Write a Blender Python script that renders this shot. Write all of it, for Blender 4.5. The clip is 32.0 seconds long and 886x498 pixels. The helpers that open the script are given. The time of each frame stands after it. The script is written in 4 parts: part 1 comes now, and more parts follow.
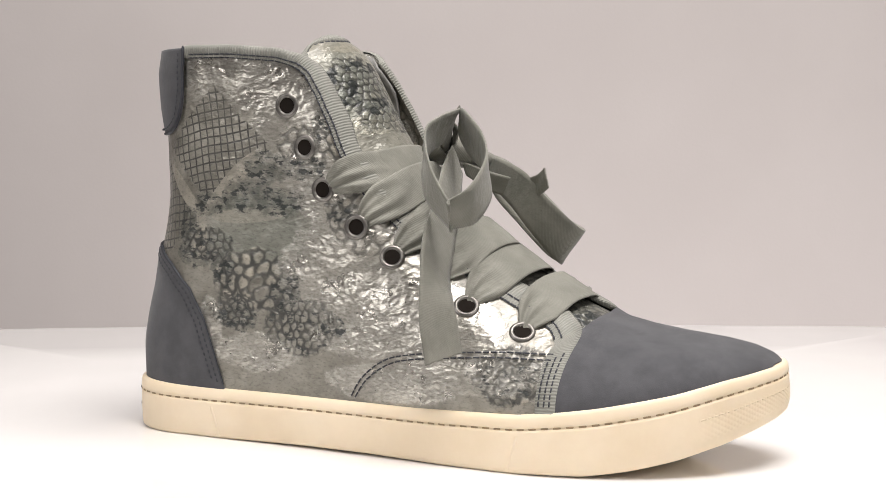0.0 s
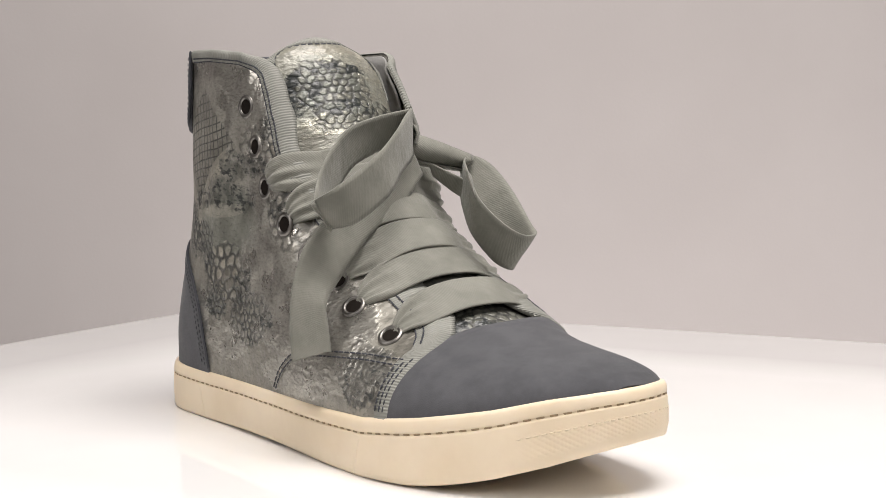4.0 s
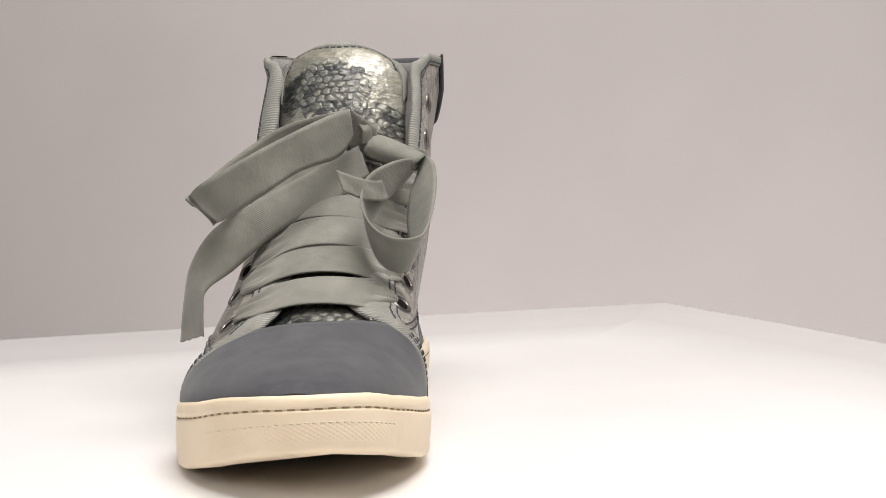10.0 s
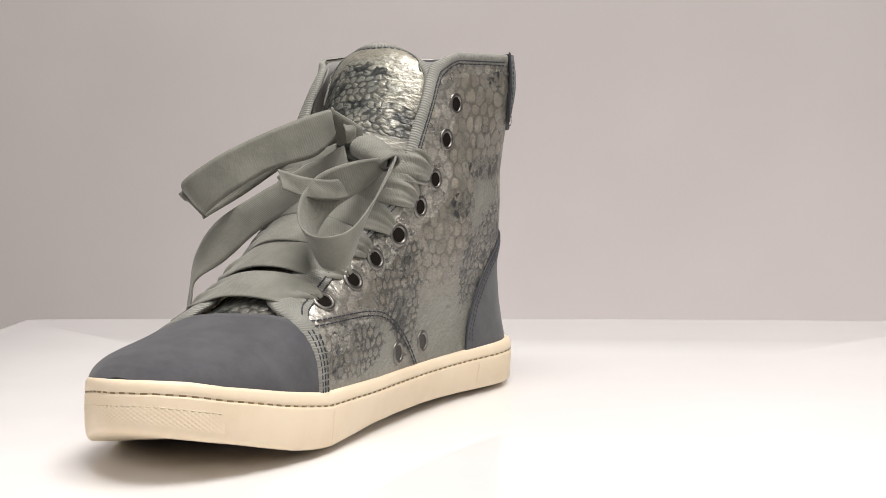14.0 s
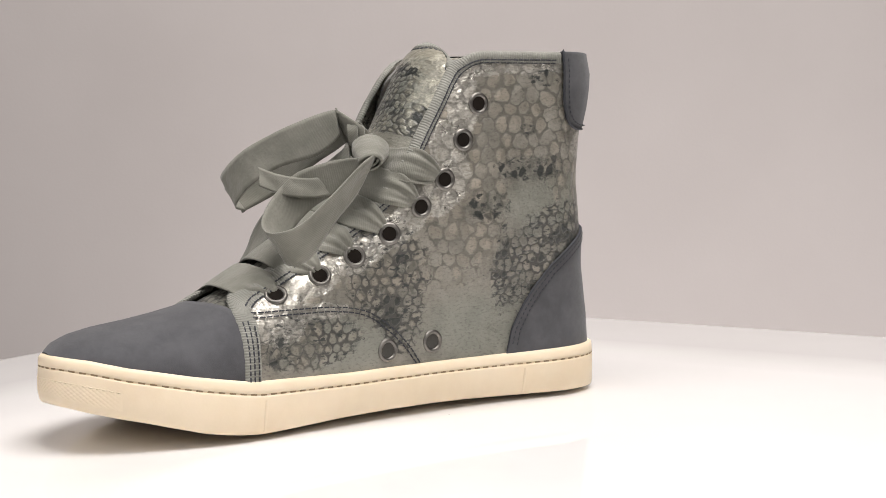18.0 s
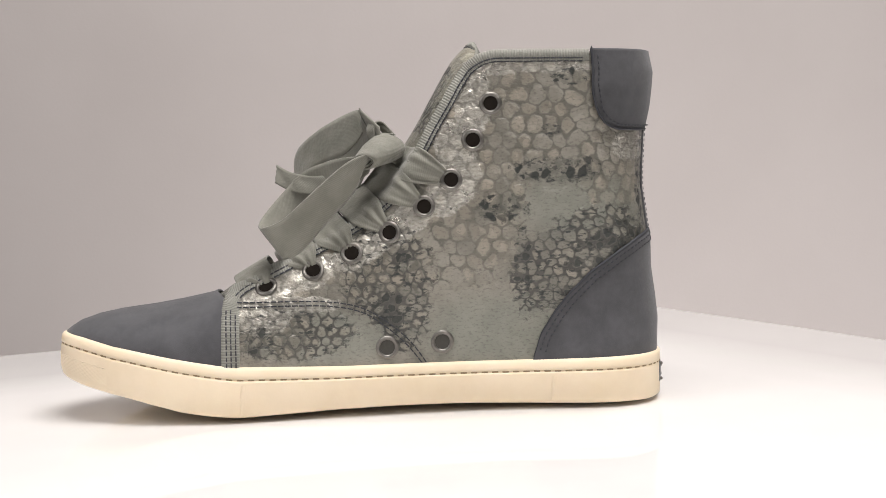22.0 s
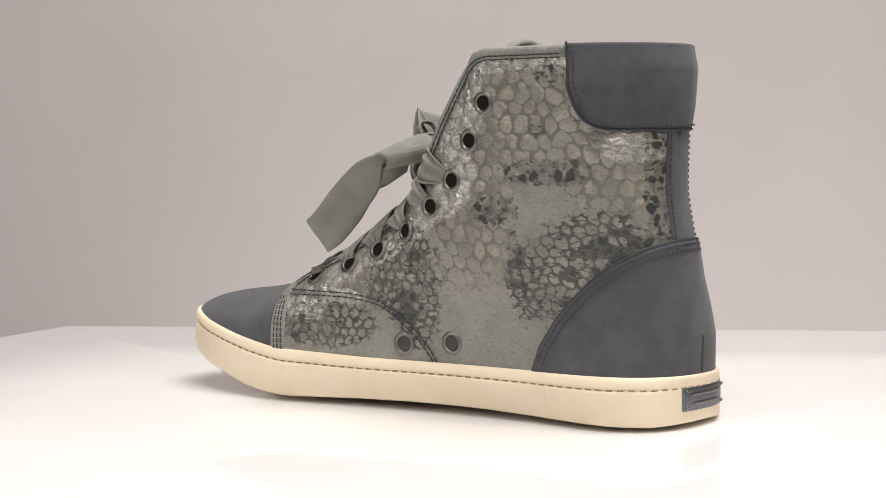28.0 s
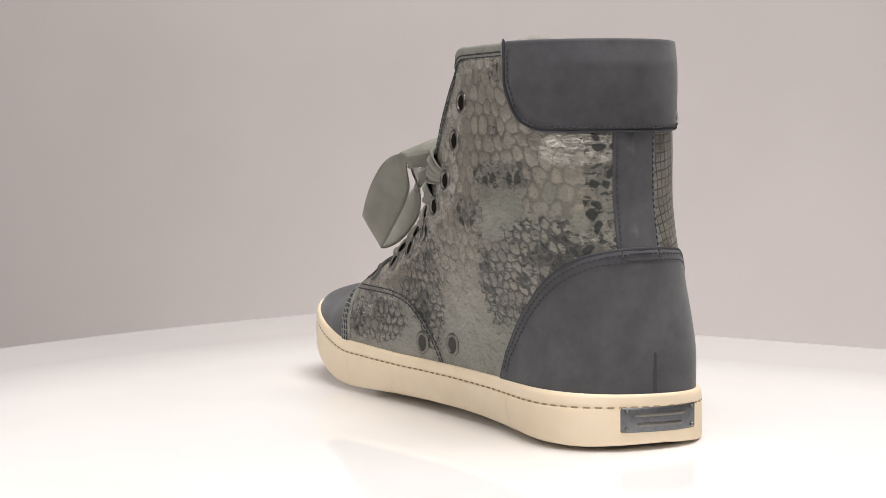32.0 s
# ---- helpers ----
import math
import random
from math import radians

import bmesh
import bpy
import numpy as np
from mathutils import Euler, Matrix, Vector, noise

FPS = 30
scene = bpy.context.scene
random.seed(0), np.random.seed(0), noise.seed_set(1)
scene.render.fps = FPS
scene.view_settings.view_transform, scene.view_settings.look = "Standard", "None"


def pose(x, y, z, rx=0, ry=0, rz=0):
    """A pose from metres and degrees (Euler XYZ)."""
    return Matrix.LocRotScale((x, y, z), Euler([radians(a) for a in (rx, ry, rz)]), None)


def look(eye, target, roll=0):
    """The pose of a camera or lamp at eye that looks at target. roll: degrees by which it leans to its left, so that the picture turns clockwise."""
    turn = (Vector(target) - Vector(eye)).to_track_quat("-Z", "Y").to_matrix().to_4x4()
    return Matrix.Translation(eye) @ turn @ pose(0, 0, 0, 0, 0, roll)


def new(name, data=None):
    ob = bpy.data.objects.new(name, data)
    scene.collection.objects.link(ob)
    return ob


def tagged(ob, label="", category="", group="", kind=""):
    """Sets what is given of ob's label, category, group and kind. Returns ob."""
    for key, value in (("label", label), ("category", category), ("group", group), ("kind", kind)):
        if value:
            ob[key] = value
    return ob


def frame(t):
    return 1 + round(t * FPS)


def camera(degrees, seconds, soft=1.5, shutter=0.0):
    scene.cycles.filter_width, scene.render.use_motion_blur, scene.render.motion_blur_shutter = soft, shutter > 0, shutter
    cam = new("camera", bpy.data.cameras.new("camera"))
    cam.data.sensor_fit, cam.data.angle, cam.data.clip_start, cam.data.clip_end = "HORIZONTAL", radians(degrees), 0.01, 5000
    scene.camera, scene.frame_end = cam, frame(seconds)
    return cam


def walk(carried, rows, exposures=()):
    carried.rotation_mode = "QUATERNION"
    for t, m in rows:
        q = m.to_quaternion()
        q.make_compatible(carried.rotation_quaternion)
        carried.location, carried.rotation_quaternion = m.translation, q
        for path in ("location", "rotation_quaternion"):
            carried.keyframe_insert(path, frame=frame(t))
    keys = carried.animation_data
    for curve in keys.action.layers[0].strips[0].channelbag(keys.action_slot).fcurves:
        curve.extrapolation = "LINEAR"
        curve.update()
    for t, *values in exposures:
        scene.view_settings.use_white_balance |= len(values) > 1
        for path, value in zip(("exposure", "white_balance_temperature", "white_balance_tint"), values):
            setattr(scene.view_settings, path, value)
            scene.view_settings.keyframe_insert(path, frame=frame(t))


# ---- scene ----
# The stand turns before a camera that does not move; the shoe rides on it.
# Shoe space: x towards the inner side, y towards the heel, z up, origin on the turning axis.
cam = camera(30.93, 32.0, soft=0.85)
EYE = (0.0058, -0.71, 0.1305)
AIM = look(EYE, (EYE[0], EYE[1] + math.cos(radians(4.585)), EYE[2] - math.sin(radians(4.585))), -0.566)
walk(cam, [(0, AIM), (32, AIM)], exposures=[(0, 0.14), (1.1, 0.12), (1.9, 0.0), (32, 0.0)])
RATE = 6.824


def turn(t):
    return pose(0, 0, 0, 0, 0, -(t - 9) * RATE - 0.3)


# ---- light ----
world = bpy.data.worlds.new("studio")
scene.world = world
world.use_nodes = True
world.node_tree.nodes["Background"].inputs[0].default_value = (0.9, 0.95, 1.0, 1)
world.node_tree.nodes["Background"].inputs[1].default_value = 0.0


def softbox(name, eye, target, w, h, watts, colour=(1, 1, 1)):
    d = bpy.data.lights.new(name, "AREA")
    d.shape, d.size, d.size_y, d.energy, d.color = "RECTANGLE", w, h, watts, colour
    ob = new(name, d)
    ob.matrix_world = look(eye, target)
    return ob


softbox("ceiling_softbox", (0.2, -0.25, 1.35), (0.0, 0.0, 0.0), 1.0, 0.75, 30.0, (1.0, 0.952, 0.925))
softbox("front_softbox", (0.95, -1.35, 0.9), (0.0, 0.0, 0.05), 0.55, 0.55, 6, (1.0, 0.952, 0.925))
softbox("side_softbox", (-1.2, -0.7, 0.78), (0.0, 0.0, 0.05), 0.6, 0.7, 6.5, (1.0, 0.957, 0.945))
# Added, hidden below the tabletop: brightens the wall's foot, where the table bounces light.
softbox("added_backdrop_fill", (0.42, 0.72, -0.42), (0.52, 1.25, 0.12), 1.3, 0.12, 3.4, (1.0, 0.94, 0.925))


# ---- materials ----
def material(name):
    m = bpy.data.materials.new(name)
    m.use_nodes = True
    return m, m.node_tree, m.node_tree.nodes["Principled BSDF"]


class Nodes:
    """Short hand for a node tree."""

    def __init__(self, tree):
        self.t = tree

    def put(self, value, socket):
        if isinstance(value, bpy.types.NodeSocket):
            self.t.links.new(value, socket)
        elif isinstance(value, tuple) and len(value) == 3 and len(socket.default_value) == 4:
            socket.default_value = (*value, 1)
        else:
            socket.default_value = value

    def math(self, op, a, b=0.0, clamp=False):
        n = self.t.nodes.new("ShaderNodeMath")
        n.operation, n.use_clamp = op, clamp
        self.put(a, n.inputs[0])
        self.put(b, n.inputs[1])
        return n.outputs[0]

    def mix(self, k, a, b):
        n = self.t.nodes.new("ShaderNodeMix")
        n.data_type = "RGBA"
        self.put(k, n.inputs[0])
        self.put(a, n.inputs[6])
        self.put(b, n.inputs[7])
        return n.outputs[2]

    def ramp(self, v, lo, hi, a=0.0, b=1.0):
        n = self.t.nodes.new("ShaderNodeMapRange")
        n.interpolation_type = "SMOOTHSTEP"
        self.put(v, n.inputs[0])
        for i, q in enumerate((lo, hi, a, b)):
            n.inputs[i + 1].default_value = q
        return n.outputs[0]

    def coords(self):
        return self.t.nodes.new("ShaderNodeTexCoord").outputs["Object"]

    def mapped(self, v, scale=(1, 1, 1), turn_by=(0, 0, 0), loc=(0, 0, 0)):
        n = self.t.nodes.new("ShaderNodeMapping")
        self.put(v, n.inputs[0])
        n.inputs["Scale"].default_value, n.inputs["Rotation"].default_value = scale, turn_by
        n.inputs["Location"].default_value = loc
        return n.outputs[0]

    def noise(self, v, scale, detail=3.0, rough=0.55):
        n = self.t.nodes.new("ShaderNodeTexNoise")
        self.put(v, n.inputs["Vector"])
        n.inputs["Scale"].default_value, n.inputs["Detail"].default_value = scale, detail
        n.inputs["Roughness"].default_value = rough
        return n.outputs

    def split(self, v):
        n = self.t.nodes.new("ShaderNodeSeparateXYZ")
        self.put(v, n.inputs[0])
        return n.outputs

    def join(self, x, y, z):
        n = self.t.nodes.new("ShaderNodeCombineXYZ")
        for q, s in zip((x, y, z), n.inputs):
            self.put(q, s)
        return n.outputs[0]

    def bump(self, height, strength, dist, normal=None):
        n = self.t.nodes.new("ShaderNodeBump")
        self.put(height, n.inputs["Height"])
        n.inputs["Strength"].default_value, n.inputs["Distance"].default_value = strength, dist
        if normal is not None:
            self.put(normal, n.inputs["Normal"])
        return n.outputs[0]

    def tree_vector(self, op, *values):
        n = self.t.nodes.new("ShaderNodeVectorMath")
        n.operation = op
        for v, s in zip(values, n.inputs):
            self.put(v, s)
        return n.outputs[0]

    def patch(self, y, z, y0, z0, ry, rz, edge=0.35, angle=0.0, power=2.0):
        """1 inside a (turned) ellipse round (y0, z0), 0 outside, with a soft rim; power 1 makes a lozenge."""
        a, b = self.math("SUBTRACT", y, y0), self.math("SUBTRACT", z, z0)
        if angle:
            c, s = math.cos(radians(angle)), math.sin(radians(angle))
            a, b = (self.math("ADD", self.math("MULTIPLY", a, c), self.math("MULTIPLY", b, s)),
                    self.math("SUBTRACT", self.math("MULTIPLY", b, c), self.math("MULTIPLY", a, s)))
        a, b = self.math("DIVIDE", a, ry), self.math("DIVIDE", b, rz)
        if power == 1.0:
            r = self.math("ADD", self.math("ABSOLUTE", a), self.math("ABSOLUTE", b))
        else:
            r = self.math("ADD", self.math("MULTIPLY", a, a), self.math("MULTIPLY", b, b))
        return self.ramp(r, 1.0 - edge, 1.0 + edge, 1.0, 0.0)

    def wrap(self, v, half):
        n = self.t.nodes.new("ShaderNodeMath")
        n.operation = "WRAP"
        self.put(v, n.inputs[0])
        n.inputs[1].default_value, n.inputs[2].default_value = half, -half
        return n.outputs[0]

    def pebbles(self, v, pitch, gap):
        """Round scales packed in hexagons, pitch metres apart: the dark joint between them, a chance value a scale and its dome."""
        x, y, _ = self.split(v)
        x, y = self.math("DIVIDE", x, pitch), self.math("DIVIDE", y, pitch)
        ax, ay = self.wrap(x, 0.5), self.wrap(y, 0.8660254)
        bx, by = self.wrap(self.math("ADD", x, 0.5), 0.5), self.wrap(self.math("ADD", y, 0.8660254), 0.8660254)
        da = self.math("ADD", self.math("MULTIPLY", ax, ax), self.math("MULTIPLY", ay, ay))
        db = self.math("ADD", self.math("MULTIPLY", bx, bx), self.math("MULTIPLY", by, by))
        first = self.math("LESS_THAN", da, db)
        gx = self.math("ADD", bx, self.math("MULTIPLY", first, self.math("SUBTRACT", ax, bx)))
        gy = self.math("ADD", by, self.math("MULTIPLY", first, self.math("SUBTRACT", ay, by)))
        n = self.t.nodes.new("ShaderNodeTexWhiteNoise")
        n.noise_dimensions = "2D"
        cell = self.join(self.math("ROUND", self.math("MULTIPLY", self.math("SUBTRACT", x, gx), 2.0)), self.math("ROUND", self.math("MULTIPLY", self.math("SUBTRACT", y, gy), 1.1547)), 0.0)
        self.put(cell, n.inputs["Vector"])
        chance = n.outputs["Value"]
        d = self.math("SQRT", self.math("MINIMUM", da, db))
        d = self.math("ADD", d, self.math("MULTIPLY", self.math("SUBTRACT", chance, 0.5), 0.13))
        return self.ramp(d, 0.5 - gap * 1.5, 0.5 - gap * 0.1), chance, self.ramp(d, 0.12, 0.54, 1.0, 0.0)

    def highest(self, values):
        out = values[0]
        for v in values[1:]:
            out = self.math("MAXIMUM", out, v)
        return out


def plain(name, colour, rough=0.5, metal=0.0, grain=400.0, bump=0.15, vary=0.12, dist=0.0004, spec=0.5):
    m, tree, b = material(name)
    n = Nodes(tree)
    co = n.coords()
    fine, wide = n.noise(co, grain)[0], n.noise(co, grain / 12)[0]
    k = n.math("ADD", n.math("MULTIPLY", fine, 0.5), n.math("MULTIPLY", wide, 0.5))
    low, high = tuple(c * (1 - vary) for c in colour), tuple(min(1, c * (1 + vary)) for c in colour)
    n.put(n.mix(n.ramp(k, 0.3, 0.7), low, high), b.inputs["Base Color"])
    n.put(n.ramp(wide, 0.2, 0.8, rough * 0.85, min(1, rough * 1.12)), b.inputs["Roughness"])
    b.inputs["Metallic"].default_value = metal
    b.inputs["Specular IOR Level"].default_value = spec
    n.put(n.bump(fine, bump, dist), b.inputs["Normal"])
    return m


def nubuck_material():
    m, tree, b = material("nubuck")
    n = Nodes(tree)
    co = n.coords()
    nap, cloud, speck = n.noise(co, 2600, 2)[0], n.noise(co, 85, 5, 0.65)[0], n.noise(co, 420, 3)[0]
    c = n.mix(n.ramp(cloud, 0.28, 0.74), (0.064, 0.0645, 0.0705), (0.090, 0.0905, 0.0975))
    c = n.mix(n.ramp(speck, 0.62, 0.8, 0, 0.35), c, (0.115, 0.117, 0.126))
    n.put(c, b.inputs["Base Color"])
    b.inputs["Roughness"].default_value = 0.92
    b.inputs["Specular IOR Level"].default_value = 0.25
    b.inputs["Sheen Weight"].default_value = 0.16
    b.inputs["Sheen Roughness"].default_value = 0.5
    n.put(n.bump(nap, 0.3, 0.0003, n.bump(cloud, 0.2, 0.0008)), b.inputs["Normal"])
    return m


def ribbon_material():
    """Woven twill tape; the ribs run across its length by the ribbon's own UV."""
    m, tree, b = material("twill_tape")
    n = Nodes(tree)
    uv = tree.nodes.new("ShaderNodeUVMap").outputs[0]
    u, v, _ = n.split(uv)
    ribs = n.math("SINE", n.math("MULTIPLY", n.math("ADD", u, n.math("MULTIPLY", v, 0.55)), 2 * math.pi / 0.00085))
    co = n.coords()
    cloud, fine = n.noise(co, 70, 4)[0], n.noise(co, 1800, 2)[0]
    c = n.mix(n.ramp(cloud, 0.3, 0.7), (0.178, 0.176, 0.148), (0.24, 0.236, 0.202))
    worn = n.ramp(n.noise(n.mapped(co, (1, 1, 1.6)), 26, 3)[0], 0.40, 0.60, 0.35, 1.0)
    c = n.mix(n.math("MULTIPLY", n.ramp(ribs, -1, 0.3, 0.34, 0.0), worn), c, (0.11, 0.116, 0.1))
    n.put(c, b.inputs["Base Color"])
    b.inputs["Roughness"].default_value = 0.72
    b.inputs["Specular IOR Level"].default_value = 0.35
    b.inputs["Sheen Weight"].default_value = 0.2
    h = n.math("ADD", n.math("MULTIPLY", n.math("MULTIPLY", ribs, worn), 0.5), n.math("MULTIPLY", fine, 0.5))
    crease = n.noise(n.mapped(co, (1.5, 1, 1)), 120, 4, 0.6)[0]
    n.put(n.bump(h, 0.3, 0.0002, n.bump(crease, 0.5, 0.0016)), b.inputs["Normal"])
    return m


def binding_material():
    """Grosgrain edge tape with close cross ribs."""
    m, tree, b = material("grosgrain_binding")
    n = Nodes(tree)
    u = n.split(tree.nodes.new("ShaderNodeUVMap").outputs[0])[0]
    ribs = n.math("SINE", n.math("MULTIPLY", u, 2 * math.pi / 0.0012))
    cloud = n.noise(n.coords(), 90, 4)[0]
    c = n.mix(n.ramp(cloud, 0.3, 0.7), (0.225, 0.226, 0.20), (0.30, 0.30, 0.268))
    c = n.mix(n.ramp(ribs, -1, 0.2, 0.22, 0.0), c, (0.11, 0.113, 0.10))
    n.put(c, b.inputs["Base Color"])
    b.inputs["Roughness"].default_value = 0.75
    n.put(n.bump(ribs, 0.4, 0.0003), b.inputs["Normal"])
    return m


def snake_material(name, side):
    """Silver foil leather with a printed snake skin: round scales inside, lozenges outside."""
    m, tree, b = material(name)
    n = Nodes(tree)
    co = n.coords()
    x, y, z = n.split(co)
    if side == "T":
        a, h = x, n.math("ADD", z, n.math("MULTIPLY", y, 0.55))
    else:
        a, h, _ = n.split(tree.nodes.new("ShaderNodeUVMap").outputs[0])
    flat = n.join(a, h, 0.0)
    warp = n.tree_vector("MULTIPLY_ADD", n.noise(flat, 60, 3)[1], (0.010, 0.010, 0.0), flat)
    warp = n.tree_vector("MULTIPLY_ADD", n.noise(flat, 190, 2)[1], (0.0036, 0.0036, 0.0), warp)
    fray = n.math("MULTIPLY", n.math("SUBTRACT", n.noise(flat, 130, 6, 0.72)[0], 0.5), 2.6)
    big, speck = n.noise(flat, 24, 3)[0], n.noise(flat, 300, 3)[0]

    def pebbles(pitch, gap):
        return n.pebbles(warp, pitch, gap)

    def area(*patches, ragged=1.0):
        return n.ramp(n.math("ADD", n.highest([n.patch(a, h, *p) for p in patches]), n.math("MULTIPLY", fray, ragged)), 0.35, 0.65)

    if side == "M":
        soft_m = n.noise(flat, 70, 4, 0.6)[0]
        line_a, tint_a, dome_a = pebbles(0.0078, 0.085)
        line_b, tint_b, dome_b = pebbles(0.0052, 0.12)
        wide = area((0.055, 0.140, 0.048, 0.028, 0.7), (0.020, 0.106, 0.024, 0.046, 0.7), (-0.035, 0.062, 0.048, 0.012, 0.7),
                    (0.088, 0.112, 0.024, 0.022, 0.7), (-0.07, 0.040, 0.020, 0.016, 0.7))
        fine = area((-0.020, 0.063, 0.021, 0.024, 0.7), (-0.012, 0.044, 0.012, 0.016, 0.7), (0.068, 0.071, 0.034, 0.017, 0.7, 22),
                    (-0.060, 0.037, 0.026, 0.012, 0.7), (0.048, 0.060, 0.012, 0.018, 0.7))
        blot = area((0.033, 0.091, 0.012, 0.006, 0.95), (0.060, 0.108, 0.022, 0.006, 0.95), (0.042, 0.066, 0.004, 0.016, 0.95), (0.084, 0.075, 0.026, 0.0075, 0.8, 24),
                    (-0.075, 0.034, 0.007, 0.007, 0.95), (0.108, 0.100, 0.007, 0.028, 0.7), (0.062, 0.150, 0.009, 0.004, 0.95), (-0.016, 0.046, 0.010, 0.008, 0.95),
                    (0.055, 0.126, 0.005, 0.003, 0.95), (0.055, 0.050, 0.012, 0.006, 0.95), (-0.012, 0.068, 0.004, 0.005, 0.95))
        black = n.math("MULTIPLY", n.ramp(tint_b, 0.52, 0.56), n.math("SUBTRACT", 1.0, line_b))
        dark_cell = n.math("MULTIPLY", blot, n.math("MAXIMUM", black, n.math("MULTIPLY", n.ramp(n.noise(n.mapped(flat, (1, 1.15, 1)), 260, 3, 0.6)[0], 0.55, 0.63), 0.7)))
        smudge = n.math("MULTIPLY", n.highest([n.math("MULTIPLY", blot, n.ramp(speck, 0.35, 0.6)), n.math("MULTIPLY", fine, n.ramp(soft_m, 0.4, 0.6, 0.1, 0.7))]), 0.38)
        smooth = area((0.070, 0.092, 0.032, 0.010, 0.95, 5), (0.022, 0.050, 0.015, 0.028, 0.95), (-0.030, 0.029, 0.045, 0.006, 0.95))
        green = n.highest([n.patch(a, h, 0.072, 0.092, 0.034, 0.014, 0.9), n.patch(a, h, 0.030, 0.035, 0.034, 0.016, 0.9), n.patch(a, h, -0.045, 0.034, 0.030, 0.012, 0.9)])
        lines = n.highest([n.math("MULTIPLY", line_a, n.math("MULTIPLY", wide, n.ramp(big, 0.3, 0.6, 0.3, 0.7))), n.math("MULTIPLY", line_b, fine)])
        lit = n.highest([n.math("MULTIPLY", n.ramp(tint_a, 0.15, 0.75), wide), n.math("MULTIPLY", n.ramp(tint_b, 0.1, 0.8, 0, 0.6), fine)])
        # Foil along the eyelets and collar, with its highlights painted in as paler patches.
        foil_shine = area((0.030, 0.156, 0.020, 0.006, 0.9), (0.052, 0.156, 0.014, 0.005, 0.9), (0.019, 0.140, 0.008, 0.018, 0.9), (0.012, 0.118, 0.009, 0.012, 0.9), (0.100, 0.118, 0.016, 0.006, 0.9), (0.010, 0.100, 0.016, 0.009, 0.9, 40), (-0.010, 0.086, 0.016, 0.007, 0.9, 38),
                      (-0.030, 0.073, 0.018, 0.006, 0.9, 28), (-0.055, 0.062, 0.020, 0.006, 0.9, 20), (-0.080, 0.052, 0.014, 0.007, 0.9), (-0.06, 0.049, 0.02, 0.004, 0.9), (0.100, 0.122, 0.014, 0.003, 0.9), (0.075, 0.155, 0.02, 0.003, 0.9), (-0.075, 0.044, 0.012, 0.008, 0.9), ragged=0.75)
        foil_shine = n.math("MULTIPLY", foil_shine, n.ramp(n.noise(flat, 90, 5, 0.65)[0], 0.40, 0.55, 0.45, 1.0))
        cracks = n.highest([fine, blot])
        ground, light_c, line_k = ((0.205, 0.195, 0.166), (0.31, 0.293, 0.252)), ((0.24, 0.22, 0.18), (0.36, 0.322, 0.262)), 0.95
    elif side == "L":
        wy, wz, _ = n.split(n.tree_vector("MULTIPLY_ADD", n.noise(flat, 30, 2)[1], (0.004, 0.004, 0.0), flat))
        p = n.math("ADD", n.math("MULTIPLY", wy, 0.17), wz)
        q = n.math("SUBTRACT", wy, n.math("MULTIPLY", wz, 0.12))
        pitch = 0.0036
        gp = n.math("PINGPONG", n.math("DIVIDE", p, pitch), 0.5)
        gq = n.math("PINGPONG", n.math("DIVIDE", q, pitch), 0.5)
        lozenge = n.ramp(n.math("MINIMUM", gp, gq), 0.05, 0.15, 1, 0)
        line_a, tint_a, dome_a = pebbles(0.0056, 0.16)
        line_b, tint_b, dome_b = pebbles(0.0040, 0.18)
        net = area((0.056, 0.120, 0.028, 0.026, 0.15, 0, 1.0), (0.093, 0.092, 0.027, 0.026, 0.15, 0, 1.0), (0.100, 0.122, 0.010, 0.018, 0.3), ragged=0.2)
        bands = area((0.0745, 0.102, 0.0032, 0.016, 0.3, -46.7), (0.048, 0.1055, 0.0036, 0.021, 0.3, 47.5), (0.0635, 0.082, 0.0035, 0.013, 0.3), (0.040, 0.0925, 0.018, 0.0032, 0.3, -3), ragged=0.25)
        net = n.math("MULTIPLY", net, n.math("SUBTRACT", 1.0, bands))
        wide = area((0.036, 0.066, 0.020, 0.013, 0.6), (0.010, 0.121, 0.016, 0.009, 0.6), (-0.010, 0.090, 0.016, 0.010, 0.6, 40), (-0.085, 0.034, 0.012, 0.010, 0.7), ragged=0.6)
        fine = area((0.060, 0.080, 0.014, 0.007, 0.7), (0.014, 0.048, 0.018, 0.012, 0.7), (-0.080, 0.034, 0.013, 0.011, 0.7), (0.046, 0.053, 0.010, 0.008, 0.7), ragged=0.6)
        blot = area((0.066, 0.076, 0.010, 0.006, 0.95), (0.052, 0.070, 0.006, 0.008, 0.95), (0.022, 0.061, 0.008, 0.008, 0.95), (0.060, 0.097, 0.008, 0.005, 0.95),
                    (0.012, 0.112, 0.008, 0.005, 0.95), (-0.004, 0.094, 0.008, 0.005, 0.95), (0.044, 0.050, 0.010, 0.005, 0.95), (0.006, 0.130, 0.004, 0.008, 0.95), (0.030, 0.112, 0.010, 0.007, 0.95), (0.026, 0.098, 0.012, 0.006, 0.95), (0.070, 0.086, 0.006, 0.010, 0.95), (-0.002, 0.048, 0.006, 0.004, 0.95), (0.040, 0.101, 0.012, 0.007, 0.95))
        dark_cell = n.math("MULTIPLY", blot, n.ramp(n.noise(n.mapped(flat, (0.8, 1.25, 1)), 230, 3, 0.6)[0], 0.53, 0.60))
        smudge = n.math("MULTIPLY", n.highest([n.math("MULTIPLY", blot, n.ramp(speck, 0.3, 0.6)), n.math("MULTIPLY", net, 0.12), n.math("MULTIPLY", fine, 0.3)]), 0.5)
        smooth = bands
        green = n.patch(a, h, 0.035, 0.085, 0.025, 0.016, 0.9)
